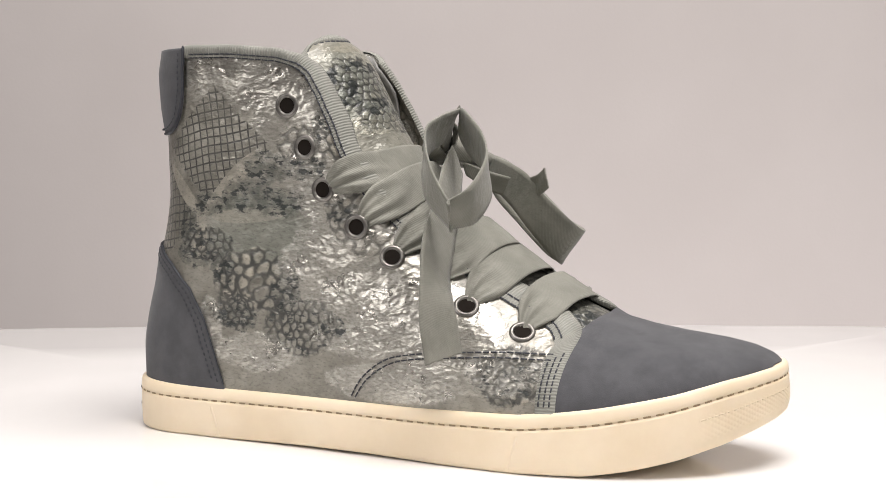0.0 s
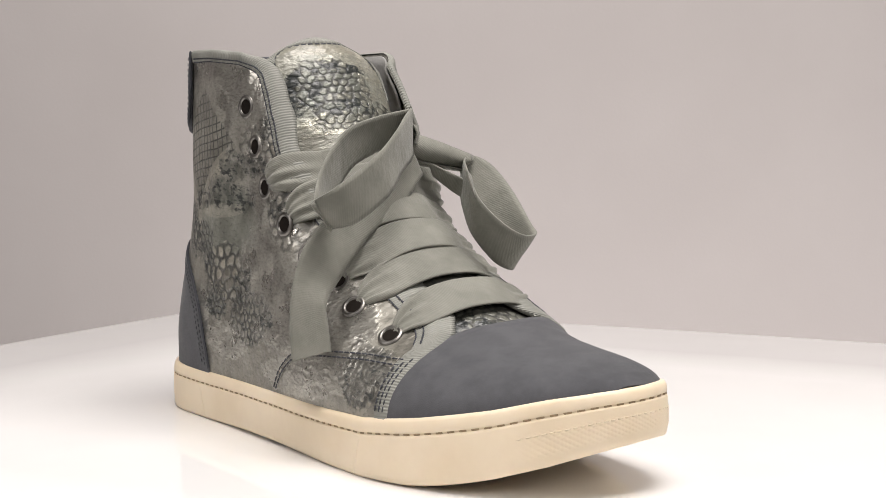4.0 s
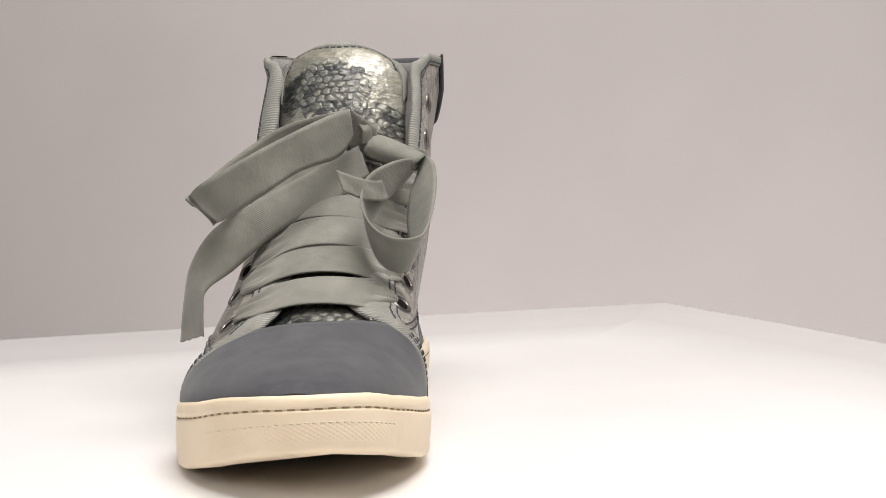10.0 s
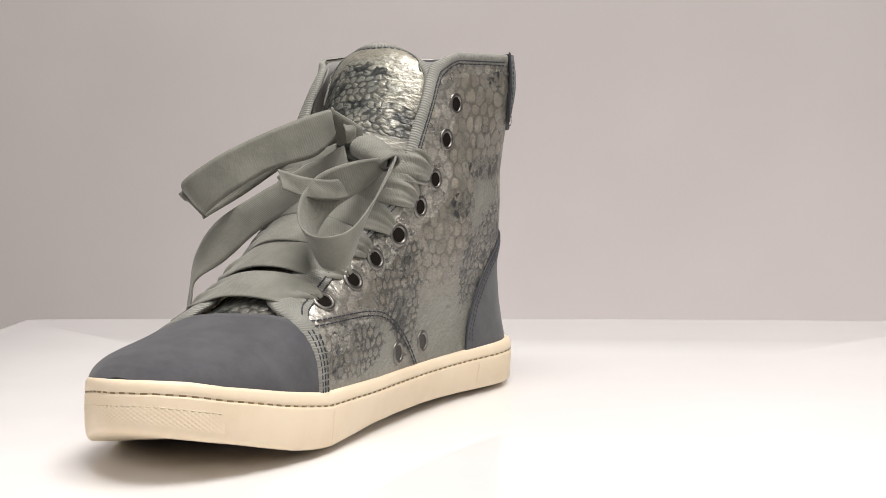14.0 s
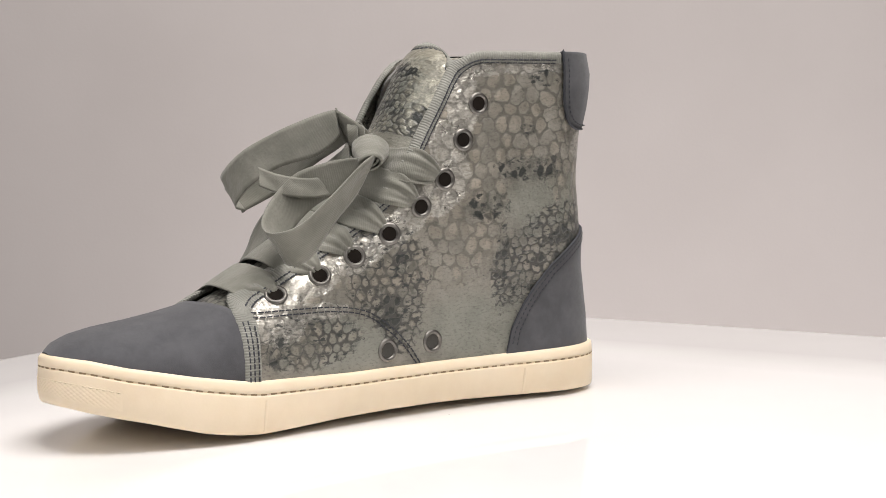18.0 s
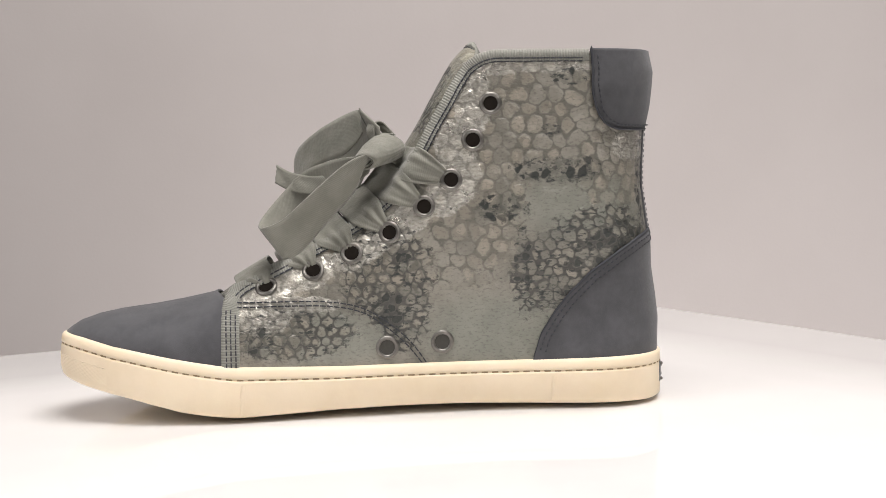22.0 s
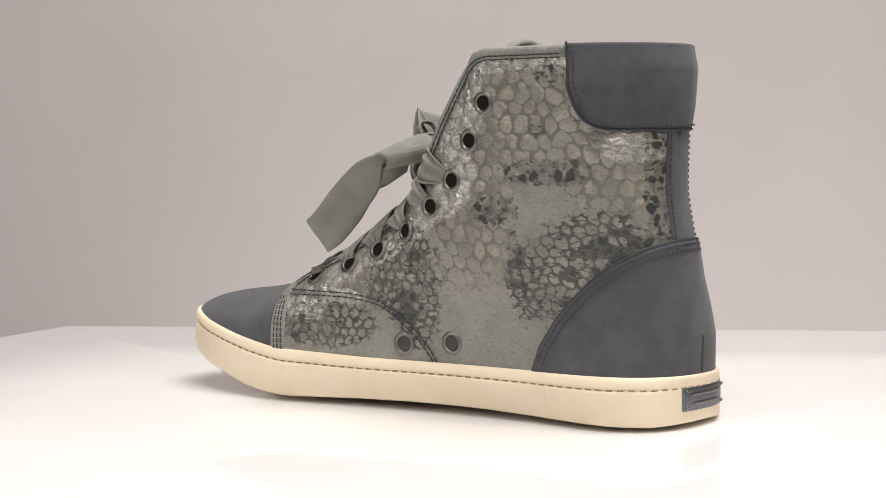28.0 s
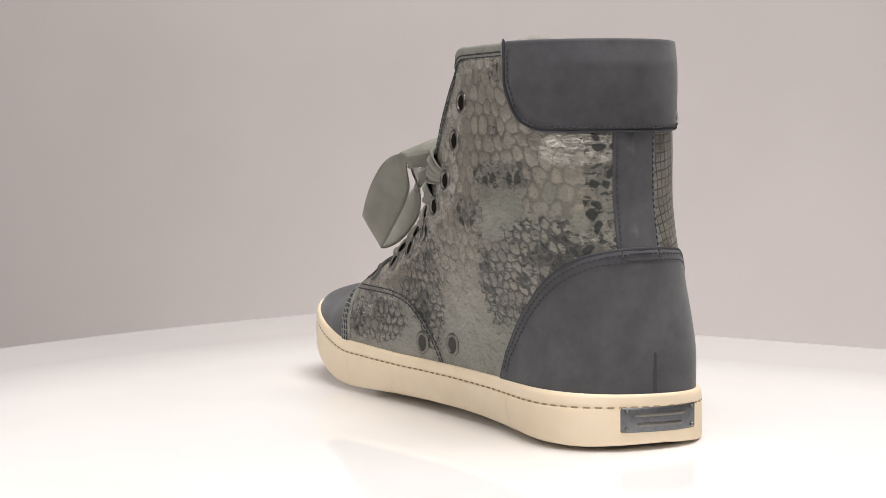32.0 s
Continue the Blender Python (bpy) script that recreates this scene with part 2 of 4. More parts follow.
        lines = n.highest([n.math("MULTIPLY", lozenge, net), n.math("MULTIPLY", line_a, wide), n.math("MULTIPLY", line_b, fine)])
        lit = n.highest([bands, n.math("MULTIPLY", n.ramp(tint_a, 0.2, 0.8), wide)])
        # Foil patches laid where highlights sit on this side.
        foil_shine = area((0.048, 0.146, 0.022, 0.013, 0.8), (0.066, 0.153, 0.012, 0.008, 0.9), (0.020, 0.130, 0.017, 0.020, 0.8), (0.020, 0.150, 0.030, 0.007, 0.9), (0.008, 0.105, 0.016, 0.013, 0.8, 45), (-0.008, 0.085, 0.022, 0.012, 0.8, 42), (-0.030, 0.068, 0.022, 0.011, 0.8, 32),
                      (-0.055, 0.055, 0.022, 0.009, 0.8, 28), (0.000, 0.070, 0.026, 0.018, 0.9), (0.058, 0.046, 0.006, 0.012, 0.9), (-0.02, 0.058, 0.024, 0.012, 0.9), (-0.02, 0.045, 0.03, 0.008, 0.9), (-0.065, 0.036, 0.030, 0.010, 0.9), (-0.03, 0.028, 0.03, 0.008, 0.9), (0.035, 0.036, 0.02, 0.008, 0.9), ragged=0.6)
        foil_shine = n.math("MULTIPLY", foil_shine, n.math("SUBTRACT", 1.0, n.math("MULTIPLY", net, 0.8)))
        foil_shine = n.math("MULTIPLY", foil_shine, n.ramp(n.noise(flat, 60, 4, 0.6)[0], 0.36, 0.54, 0.3, 1.0))
        cracks = n.highest([fine, blot])
        ground, light_c, line_k = ((0.21, 0.20, 0.172), (0.32, 0.305, 0.262)), ((0.32, 0.298, 0.248), (0.43, 0.395, 0.325)), 1.0
    else:
        line_a, tint_a, dome_a = pebbles(0.0044, 0.16)
        line_b, tint_b, dome_b = pebbles(0.0052, 0.17)
        wide = area((-0.047, 0.149, 0.020, 0.015, 0.7), (-0.03, 0.132, 0.03, 0.010, 0.7), ragged=0.6)
        fine = area((-0.035, 0.0, 0.05, 0.030, 0.3))
        blot = area((-0.060, 0.147, 0.009, 0.012, 0.95), (-0.042, 0.158, 0.016, 0.003, 0.95), (-0.040, 0.136, 0.012, 0.005, 0.95), (-0.05, -0.004, 0.02, 0.012, 0.95), (-0.018, 0.132, 0.004, 0.008, 0.95))
        dark_cell = n.math("MULTIPLY", blot, n.ramp(n.math("ADD", tint_a, n.math("MULTIPLY", speck, 0.9)), 1.02, 1.14))
        smudge = n.math("MULTIPLY", n.highest([n.math("MULTIPLY", blot, n.ramp(speck, 0.4, 0.6)), n.math("MULTIPLY", wide, 0.45), n.math("MULTIPLY", fine, 0.55)]), 0.6)
        smooth = area((-0.038, 0.173, 0.03, 0.007, 0.8))
        green = n.patch(a, h, -0.045, 0.145, 0.025, 0.02, 0.9)
        lines = n.highest([n.math("MULTIPLY", line_a, wide), n.math("MULTIPLY", line_b, fine)])
        lit = n.highest([n.math("MULTIPLY", n.ramp(tint_a, 0.2, 0.8, 0, 0.5), wide), smooth])
        # Tongue highlights, painted as ragged patches of bright foil.
        foil_shine = n.math("MULTIPLY", area((-0.022, 0.150, 0.010, 0.022, 0.8), (-0.030, 0.163, 0.018, 0.005, 0.9), (-0.05, 0.128, 0.02, 0.006, 0.9), (-0.02, -0.012, 0.012, 0.004, 0.9), ragged=0.7), n.ramp(n.noise(flat, 210, 4, 0.7)[0], 0.42, 0.58, 0.1, 0.75))
        cracks = blot
        ground, light_c, line_k = ((0.19, 0.19, 0.158), (0.27, 0.262, 0.222)), ((0.24, 0.23, 0.185), (0.36, 0.33, 0.255)), 1.0
    soft = n.noise(flat, 85, 5, 0.65)[0]
    dome = n.highest([n.math("MULTIPLY", dome_a, wide), n.math("MULTIPLY", dome_b, fine)])
    # Pale scales dim towards their rims: the dome's shading, painted into the colour.
    lit = n.math("MULTIPLY", lit, n.math("ADD", 0.5, n.math("MULTIPLY", dome, 0.5)))
    grain = n.noise(n.mapped(flat, (1, 2.0, 1)), 480, 4, 0.65)[0]
    colour = n.mix(n.ramp(n.math("ADD", n.math("MULTIPLY", big, 0.5), n.math("MULTIPLY", soft, 0.5)), 0.38, 0.62), ground[0], ground[1])
    colour = n.mix(n.math("MULTIPLY", green, 0.55), colour, (0.215, 0.23, 0.198))
    colour = n.mix(n.math("MULTIPLY", lit, 0.85), colour, n.mix(n.ramp(tint_b, 0.1, 0.9), *light_c))
    colour = n.mix(n.ramp(grain, 0.5, 0.68, 0, 0.45), colour, (0.085, 0.083, 0.072))
    dash = n.ramp(n.noise(n.mapped(flat, (0.7, 1.6, 1)), 330, 3, 0.6)[0], 0.54, 0.64)
    dash = n.math("MULTIPLY", dash, n.math("MULTIPLY", cracks, n.ramp(soft, 0.36, 0.5)))
    # Foil patches turn paler here, their highlights set into the base colour.
    colour = n.mix(n.math("MULTIPLY", foil_shine, 0.85), colour, n.mix(n.ramp(grain, 0.35, 0.7), {"L": (0.54, 0.522, 0.475), "M": (0.66, 0.64, 0.585), "T": (0.60, 0.58, 0.47)}[side], {"L": (0.31, 0.298, 0.262), "M": (0.40, 0.385, 0.34), "T": (0.36, 0.345, 0.30)}[side]))
    lines = n.math("MULTIPLY", lines, n.math("SUBTRACT", 1.0, n.math("MULTIPLY", foil_shine, 0.45)))
    colour = n.mix(smudge, colour, (0.05, 0.06, 0.055))
    colour = n.mix(n.math("MULTIPLY", lines, n.math("MULTIPLY", n.ramp(soft, 0.35, 0.6, 0.72, 1.0), line_k)), colour, (0.05, 0.05, 0.045))
    colour = n.mix(n.math("MULTIPLY", dash, 0.9), colour, (0.025, 0.03, 0.03))
    colour = n.mix(n.math("MULTIPLY", dark_cell, 0.9), colour, (0.014, 0.018, 0.018))
    n.put(colour, b.inputs["Base Color"])
    glint = n.ramp(n.noise(flat, 46, 5, 0.65)[0], 0.42, 0.62, 0.15, {"T": 0.35, "M": 0.5, "L": 0.65}[side])
    printed = n.highest([n.math("MULTIPLY", lines, 0.8), dark_cell, dash, n.math("MULTIPLY", lit, 0.5), n.math("MULTIPLY", smooth, 0.6)])
    metal = n.math("MULTIPLY", n.math("MAXIMUM", n.math("MULTIPLY", foil_shine, 0.85), glint), n.math("SUBTRACT", 1.0, printed), True)
    n.put(metal, b.inputs["Metallic"])
    swirl = n.tree_vector("MULTIPLY_ADD", n.noise(flat, 70, 2)[1], (0.012, 0.012, 0.0), flat)
    crumple = n.noise(n.mapped(swirl, (1, 2.0 if side == "L" else 1.5, 1)), 300 if side == "T" else (95 if side == "L" else 150), 3, 0.5)[0]
    crumple = n.math("SUBTRACT", 1.0, n.math("MULTIPLY", n.math("ABSOLUTE", n.math("SUBTRACT", crumple, 0.5)), 3.2))
    n.put(n.math("SUBTRACT", n.ramp(soft, 0.3, 0.7, 0.30, 0.44), n.math("MULTIPLY", foil_shine, 0.06)), b.inputs["Roughness"])
    b.inputs["Coat Weight"].default_value = 0.12
    b.inputs["Coat Roughness"].default_value = 0.25
    nrm = n.bump(n.math("MULTIPLY", n.highest([lines, n.math("MULTIPLY", dark_cell, 0.5), n.math("MULTIPLY", dash, 0.6)]), -1.0), 0.4, 0.0003 if side == "M" else 0.0005)
    nrm = n.bump(dome, 0.6, 0.0003 if side == "T" else 0.00045, nrm)
    nrm = n.bump(n.math("MULTIPLY", crumple, n.math("ADD", 0.35, n.math("MULTIPLY", foil_shine, 0.65))), 0.5, {"L": 0.0006, "M": 0.0008, "T": 0.0004}[side], nrm)
    nrm = n.bump(n.noise(n.mapped(flat, (1, 1.6, 1)), 420, 3, 0.6)[0], 0.4, 0.0006 if side == "L" else 0.0008, nrm)
    n.put(n.bump(n.noise(flat, 65, 3)[0], 0.5, 0.005, nrm), b.inputs["Normal"])
    return m


def wall_material():
    m, tree, b = material("backdrop_paint")
    n = Nodes(tree)
    co = n.coords()
    k = n.noise(co, 3.0, 4)[0]
    n.put(n.mix(n.ramp(k, 0.3, 0.7), (0.565, 0.525, 0.512), (0.60, 0.56, 0.547)), b.inputs["Base Color"])
    b.inputs["Roughness"].default_value = 0.85
    n.put(n.bump(n.noise(co, 240, 3)[0], 0.12, 0.001), b.inputs["Normal"])
    return m


def table_material():
    m, tree, b = material("white_gloss_acrylic")
    n = Nodes(tree)
    co = n.coords()
    k, s = n.noise(co, 9, 4)[0], n.noise(co, 14, 3)[0]
    n.put(n.mix(n.ramp(k, 0.3, 0.7), (0.80, 0.79, 0.78), (0.835, 0.825, 0.815)), b.inputs["Base Color"])
    n.put(n.ramp(s, 0.3, 0.75, 0.035, 0.06), b.inputs["Roughness"])
    b.inputs["Specular IOR Level"].default_value = 0.4
    return m


def rubber_material():
    m, tree, b = material("cream_rubber")
    n = Nodes(tree)
    co = n.coords()
    k, f = n.noise(co, 30, 5, 0.6)[0], n.noise(co, 900, 2)[0]
    n.put(n.mix(n.ramp(k, 0.3, 0.72), (0.77, 0.64, 0.46), (0.84, 0.715, 0.54)), b.inputs["Base Color"])
    n.put(n.ramp(k, 0.2, 0.8, 0.48, 0.6), b.inputs["Roughness"])
    b.inputs["Subsurface Weight"].default_value = 0.08
    b.inputs["Subsurface Radius"].default_value = (0.004, 0.003, 0.0015)
    n.put(n.bump(f, 0.1, 0.0003), b.inputs["Normal"])
    return m


WALL, TABLE, NUBUCK, RUBBER = wall_material(), table_material(), nubuck_material(), rubber_material()
SNAKE_M, SNAKE_L = snake_material("snake_leather_round", "M"), snake_material("snake_leather_lozenge", "L")
SNAKE_T = snake_material("snake_leather_tongue", "T")
RIBBON, BINDING = ribbon_material(), binding_material()
LINING = plain("grey_textile_lining", (0.24, 0.235, 0.225), 0.85, 0, 900, 0.3)
THREAD = plain("dark_thread", (0.035, 0.037, 0.045), 0.7, 0, 2000, 0.2)
PALE_THREAD = plain("brown_thread", (0.33, 0.24, 0.14), 0.7, 0, 2000, 0.2)
NICKEL = plain("antique_nickel", (0.21, 0.20, 0.185), 0.42, 1.0, 700, 0.08, 0.15)
MESH = plain("dark_vent_mesh", (0.06, 0.057, 0.05), 0.6, 0.3, 900, 0.4)
HOLE_SHADE = plain("hole_shade_black", (0.018, 0.015, 0.013), 0.9, 0, 500, 0.1, spec=0.0)
PLATE = plain("gunmetal_plate", (0.16, 0.165, 0.175), 0.42, 0.85, 600, 0.15, 0.2)
PAINT = plain("grey_floor_paint", (0.20, 0.195, 0.19), 0.7, 0, 60, 0.1)
# Invented grey for the unseen walls and ceiling, set for less fill light.
UNSEEN_ROOM = plain("unseen_room_grey", (0.32, 0.305, 0.297), 0.8, 0, 60, 0.1)
METAL = plain("dark_stand_metal", (0.12, 0.12, 0.12), 0.45, 0.8, 300, 0.1)


# ---- building helpers ----
def part(name, bm, mat, parent=None, label="", smooth=True, solid=0.0):
    me = bpy.data.meshes.new(name)
    bm.to_mesh(me)
    bm.free()
    me.materials.append(mat)
    if smooth:
        me.polygons.foreach_set("use_smooth", [True] * len(me.polygons))
    ob = new(name, me)
    if parent is not None:
        ob.parent = parent
    if label:
        tagged(ob, label)
    if solid:
        s = ob.modifiers.new("thickness", "SOLIDIFY")
        s.thickness, s.offset = solid, -1.0
    return ob


def sheet(rows, centre=None, wrap=False, uvs=None):
    """A bmesh of quads from rows of points in metres; faces turn away from centre."""
    bm = bmesh.new()
    vs = [[bm.verts.new(p) for p in row] for row in rows]
    layer = bm.loops.layers.uv.new("UVMap") if uvs else None
    n = len(rows[0])
    for i in range(len(rows) - 1):
        for j in range(n if wrap else n - 1):
            k = (j + 1) % n
            try:
                f = bm.faces.new((vs[i][j], vs[i][k], vs[i + 1][k], vs[i + 1][j]))
            except ValueError:
                continue
            if uvs:
                for lp, (a, c) in zip(f.loops, ((i, j), (i, k), (i + 1, k), (i + 1, j))):
                    lp[layer].uv = uvs[a][c]
    bm.normal_update()
    if centre is not None:
        c = Vector(centre)
        if sum((f.calc_center_median() - c).normalized().dot(f.normal) * f.calc_area() for f in bm.faces) < 0:
            bmesh.ops.reverse_faces(bm, faces=bm.faces[:])
    return bm


def box(bm, lo, hi, bevel=0.0):
    m = Matrix.Translation([(a + b) / 2 for a, b in zip(lo, hi)]) @ Matrix.Diagonal([b - a for a, b in zip(lo, hi)] + [1])
    made = bmesh.ops.create_cube(bm, size=1, matrix=m)["verts"]
    if bevel:
        es = list({e for v in made for e in v.link_edges})
        bmesh.ops.bevel(bm, geom=es, offset=bevel, segments=2, affect="EDGES", profile=0.7)


def spline(points, k):
    """Catmull-Rom through points (numpy rows), k in 0..1."""
    pts = np.asarray(points, float)
    n = len(pts) - 1
    f = min(max(k * n, 0), n - 1e-9)
    i = int(f)
    u = f - i
    a, b, c, d = pts[max(i - 1, 0)], pts[i], pts[i + 1], pts[min(i + 2, n)]
    return 0.5 * (2 * b + (c - a) * u + (2 * a - 5 * b + 4 * c - d) * u * u + (3 * b - a - 3 * c + d) * u ** 3)


def tbl(x, xs, ys):
    return float(np.interp(x, xs, ys))


def smooth01(x):
    x = min(max(x, 0.0), 1.0)
    return x * x * (3 - 2 * x)


MM = 0.001
MID = (-0.042, 0.02, 0.05)


# ---- room ----
def room():
    bm = bmesh.new()
    box(bm, (-2.2, 1.25, -0.8), (2.2, 1.35, 1.9))
    tagged(part("wall_backdrop", bm, WALL, None, smooth=False), "plain pinkish grey painted backdrop wall", "wall", kind="structure")
    # Unseen shell, added: these walls, floor and ceiling are greyed to cut bounce.
    bm = bmesh.new()
    box(bm, (-2.3, -2.3, -0.8), (-2.2, 1.35, 1.9))
    tagged(part("unseen_wall_west", bm, UNSEEN_ROOM, None, smooth=False), "unseen plain grey wall added round the studio", "wall", kind="structure")
    bm = bmesh.new()
    box(bm, (2.2, -2.3, -0.8), (2.3, 1.35, 1.9))
    tagged(part("unseen_wall_east", bm, UNSEEN_ROOM, None, smooth=False), "unseen plain grey wall added round the studio", "wall", kind="structure")
    bm = bmesh.new()
    box(bm, (-2.3, -2.4, -0.8), (2.3, -2.3, 1.9))
    tagged(part("unseen_wall_south", bm, UNSEEN_ROOM, None, smooth=False), "unseen plain grey wall added round the studio", "wall", kind="structure")
    bm = bmesh.new()
    box(bm, (-2.3, -2.4, -0.9), (2.3, 1.35, -0.8))
    tagged(part("floor", bm, PAINT, None, smooth=False), "unseen grey floor added under the studio", "floor", kind="structure")
    bm = bmesh.new()
    box(bm, (-2.3, -2.4, 1.9), (2.3, 1.35, 2.0))
    tagged(part("ceiling", bm, UNSEEN_ROOM, None, smooth=False), "unseen plain grey ceiling added over the studio", "ceiling", kind="structure")


# ---- turning stand ----
TOP_A, TOP_B, TOP_TURN = 0.306, 0.318, 29.4
TOP_BOWS = (0.009, 0.017, 0.056, 0.003)
TOP_X, TOP_Y = -0.0003, 0.009
STAND_Z, STAND_X, STAND_Y = -1.8, -0.005, 0.0061


def turntable():
    base = tagged(new("turntable"), "square white glossy turntable top with rounded corners", "turntable")
    # four gently bowed sides, each with its own sagitta, joined by small rounded corners
    rim, r = [], 0.008
    for side, bow in enumerate(TOP_BOWS):
        half, out = (TOP_A, TOP_B) if side % 2 == 0 else (TOP_B, TOP_A)
        c, w = math.cos(-side * math.pi / 2), math.sin(-side * math.pi / 2)
        run = [(u * (half - r), out + bow * (1 - u * u)) for u in [-1 + 2 * i / 40 for i in range(41)]]
        run += [(half - r + r * math.sin(k), out - r + r * math.cos(k)) for k in [math.pi / 2 * i / 6 for i in range(1, 6)]]
        rim += [(x * c - y * w, x * w + y * c) for x, y in run]
    n = len(rim)
    q = radians(TOP_TURN)
    rim = [(x * math.cos(q) - y * math.sin(q) + TOP_X, x * math.sin(q) + y * math.cos(q) + TOP_Y) for x, y in rim]
    bm = bmesh.new()
    rings = []
    for k, z in ((0.0, 0.0), (0.55, 0.0), (0.996, 0.0), (0.9985, -0.0003), (0.9996, -0.0008), (1.0, -0.0016), (1.0, -0.018), (0.995, -0.02), (0.3, -0.02)):
        ring = [(TOP_X + (x - TOP_X) * max(k, 0.001), TOP_Y + (y - TOP_Y) * max(k, 0.001)) for x, y in rim]
        rings.append([bm.verts.new((x, y, z + stand_z(x / MM, y / MM) * MM)) for x, y in ring])
    for a, b in zip(rings, rings[1:]):
        for i in range(n):
            bm.faces.new((a[i], b[i], b[(i + 1) % n], a[(i + 1) % n]))
    bm.normal_update()
    bmesh.ops.recalc_face_normals(bm, faces=bm.faces[:])
    part("top", bm, TABLE, base, "white glossy top")
    bm = bmesh.new()
    bmesh.ops.create_cone(bm, cap_ends=True, segments=48, radius1=0.16, radius2=0.15, depth=0.04, matrix=Matrix.Translation((0, 0, -0.0425)))
    part("hub", bm, METAL, base, "dark round hub", smooth=False)
    return base


def pedestal():
    p = tagged(new("pedestal"), "dark round metal pedestal standing on the floor", "pedestal")
    p.location = (0, 0, -0.8)
    bm = bmesh.new()
    bmesh.ops.create_cone(bm, cap_ends=True, segments=48, radius1=0.05, radius2=0.05, depth=0.71, matrix=Matrix.Translation((0, 0, 0.385)))
    part("column", bm, METAL, p, smooth=False)
    bm = bmesh.new()
    bmesh.ops.create_cone(bm, cap_ends=True, segments=48, radius1=0.25, radius2=0.24, depth=0.03, matrix=Matrix.Translation((0, 0, 0.015)))
    part("foot", bm, METAL, p, smooth=False)
    return p


# ---- the shoe's surface, in millimetres ----
def back_y(z):
    return tbl(z, (0, 22, 37, 48, 61, 75, 82, 91, 99, 107, 118, 126, 136, 152, 161), (107.4, 107.4, 107.8, 106.4, 104.3, 103.6, 102.2, 100.8, 99.6, 99.6, 100.0, 100.4, 102.2, 103.8, 102.2))


def ridge_z(y):
    return tbl(y, (-166.3, -163.8, -160.6, -153, -143, -127, -114, -100, -93, -84, -74, -61, -45, -30.5, -19.5, -12, -6, 3, 11, 18, 24, 30, 40),
               (36.0, 37.8, 39.8, 42.4, 44.4, 46.4, 48.6, 51.6, 55.6, 60, 65, 72, 82, 93, 104, 117, 128.5, 145, 158, 167, 190, 260, 400))


def sole_top(y):
    return tbl(y, (-171, -165, -155, -141, -115, -86, -40, 60, 110), (35.4, 35.2, 33.6, 30.0, 25.4, 21.4, 20.3, 20.8, 21.6))


def sole_bottom(y):
    return tbl(y, (-171, -169, -163, -155, -141, -125, -110, -84, -54, -17, 9, 55, 87, 101, 109, 111), (20.0, 17.0, 14.6, 11.7, 7.8, 4.4, 1.8, 0.0, 0.3, 1.0, 0.9, 0, 0, 0.4, 1.6, 2.4))


def lean(x, y=0.0, bend=0.065):
    """The sole rises a little towards the inner side, more so at the toe."""
    x, f = min(max(x, -87), 12), smooth01((-84 - y) / 60)
    return 0.025 * (x + 87) + bend * f * (x + 45)


def stand_z(x, y):
    """Height of the turntable's top, which is not quite level, in millimetres."""
    return STAND_Z + STAND_X * x + STAND_Y * y


def ground_x(side, y, s, grow, centre):
    """The plan outline of the foot at the sole, grown outwards."""
    if side == "M":
        p = tbl(y, (-95, -85, -55, -20, 5, 25, 45, 60, 110), (9.5, 8.5, 3, -4, -8.5, -11.2, -13, -13, -12.5)) + grow
        t, e = (-95 - y) / (71.4 + grow), 2.6
    else:
        p = tbl(y, (-90, -60, -20, 20, 60, 110), (-87, -87, -85, -83.5, -83.5, -83.5)) - grow
        t, e = (-85 - y) / (81.4 + grow), 1.72
    f = 1.0
    if t > 0:
        f = max(0.0, 1 - min(t, 1) ** e) ** (1 / e)
    r = max(0.0, 1 - (1 - min(max(s, 0) / (42 if side == "M" else 36), 1)) ** 2.4) ** (1 / 2.4)
    return centre + (p - centre) * f * r


def centre_x(y, k):
    heel = -53 + 9 * k
    front = tbl(y, (-170, -120, -76, 0), (-25, -29, -31, -41))
    u = smooth01(y / 55)
    return front + (heel - front) * u


def section_power(side, y):
    if side == "M":
        return tbl(y, (-150, -112, -95, -80, -20, 4), (2.5, 2.6, 3.6, 6.2, 7.5, 18))
    return tbl(y, (-150, -120, -100, -78, -45, -20, 4), (1.75, 1.75, 2.0, 2.2, 3.6, 6.0, 18))


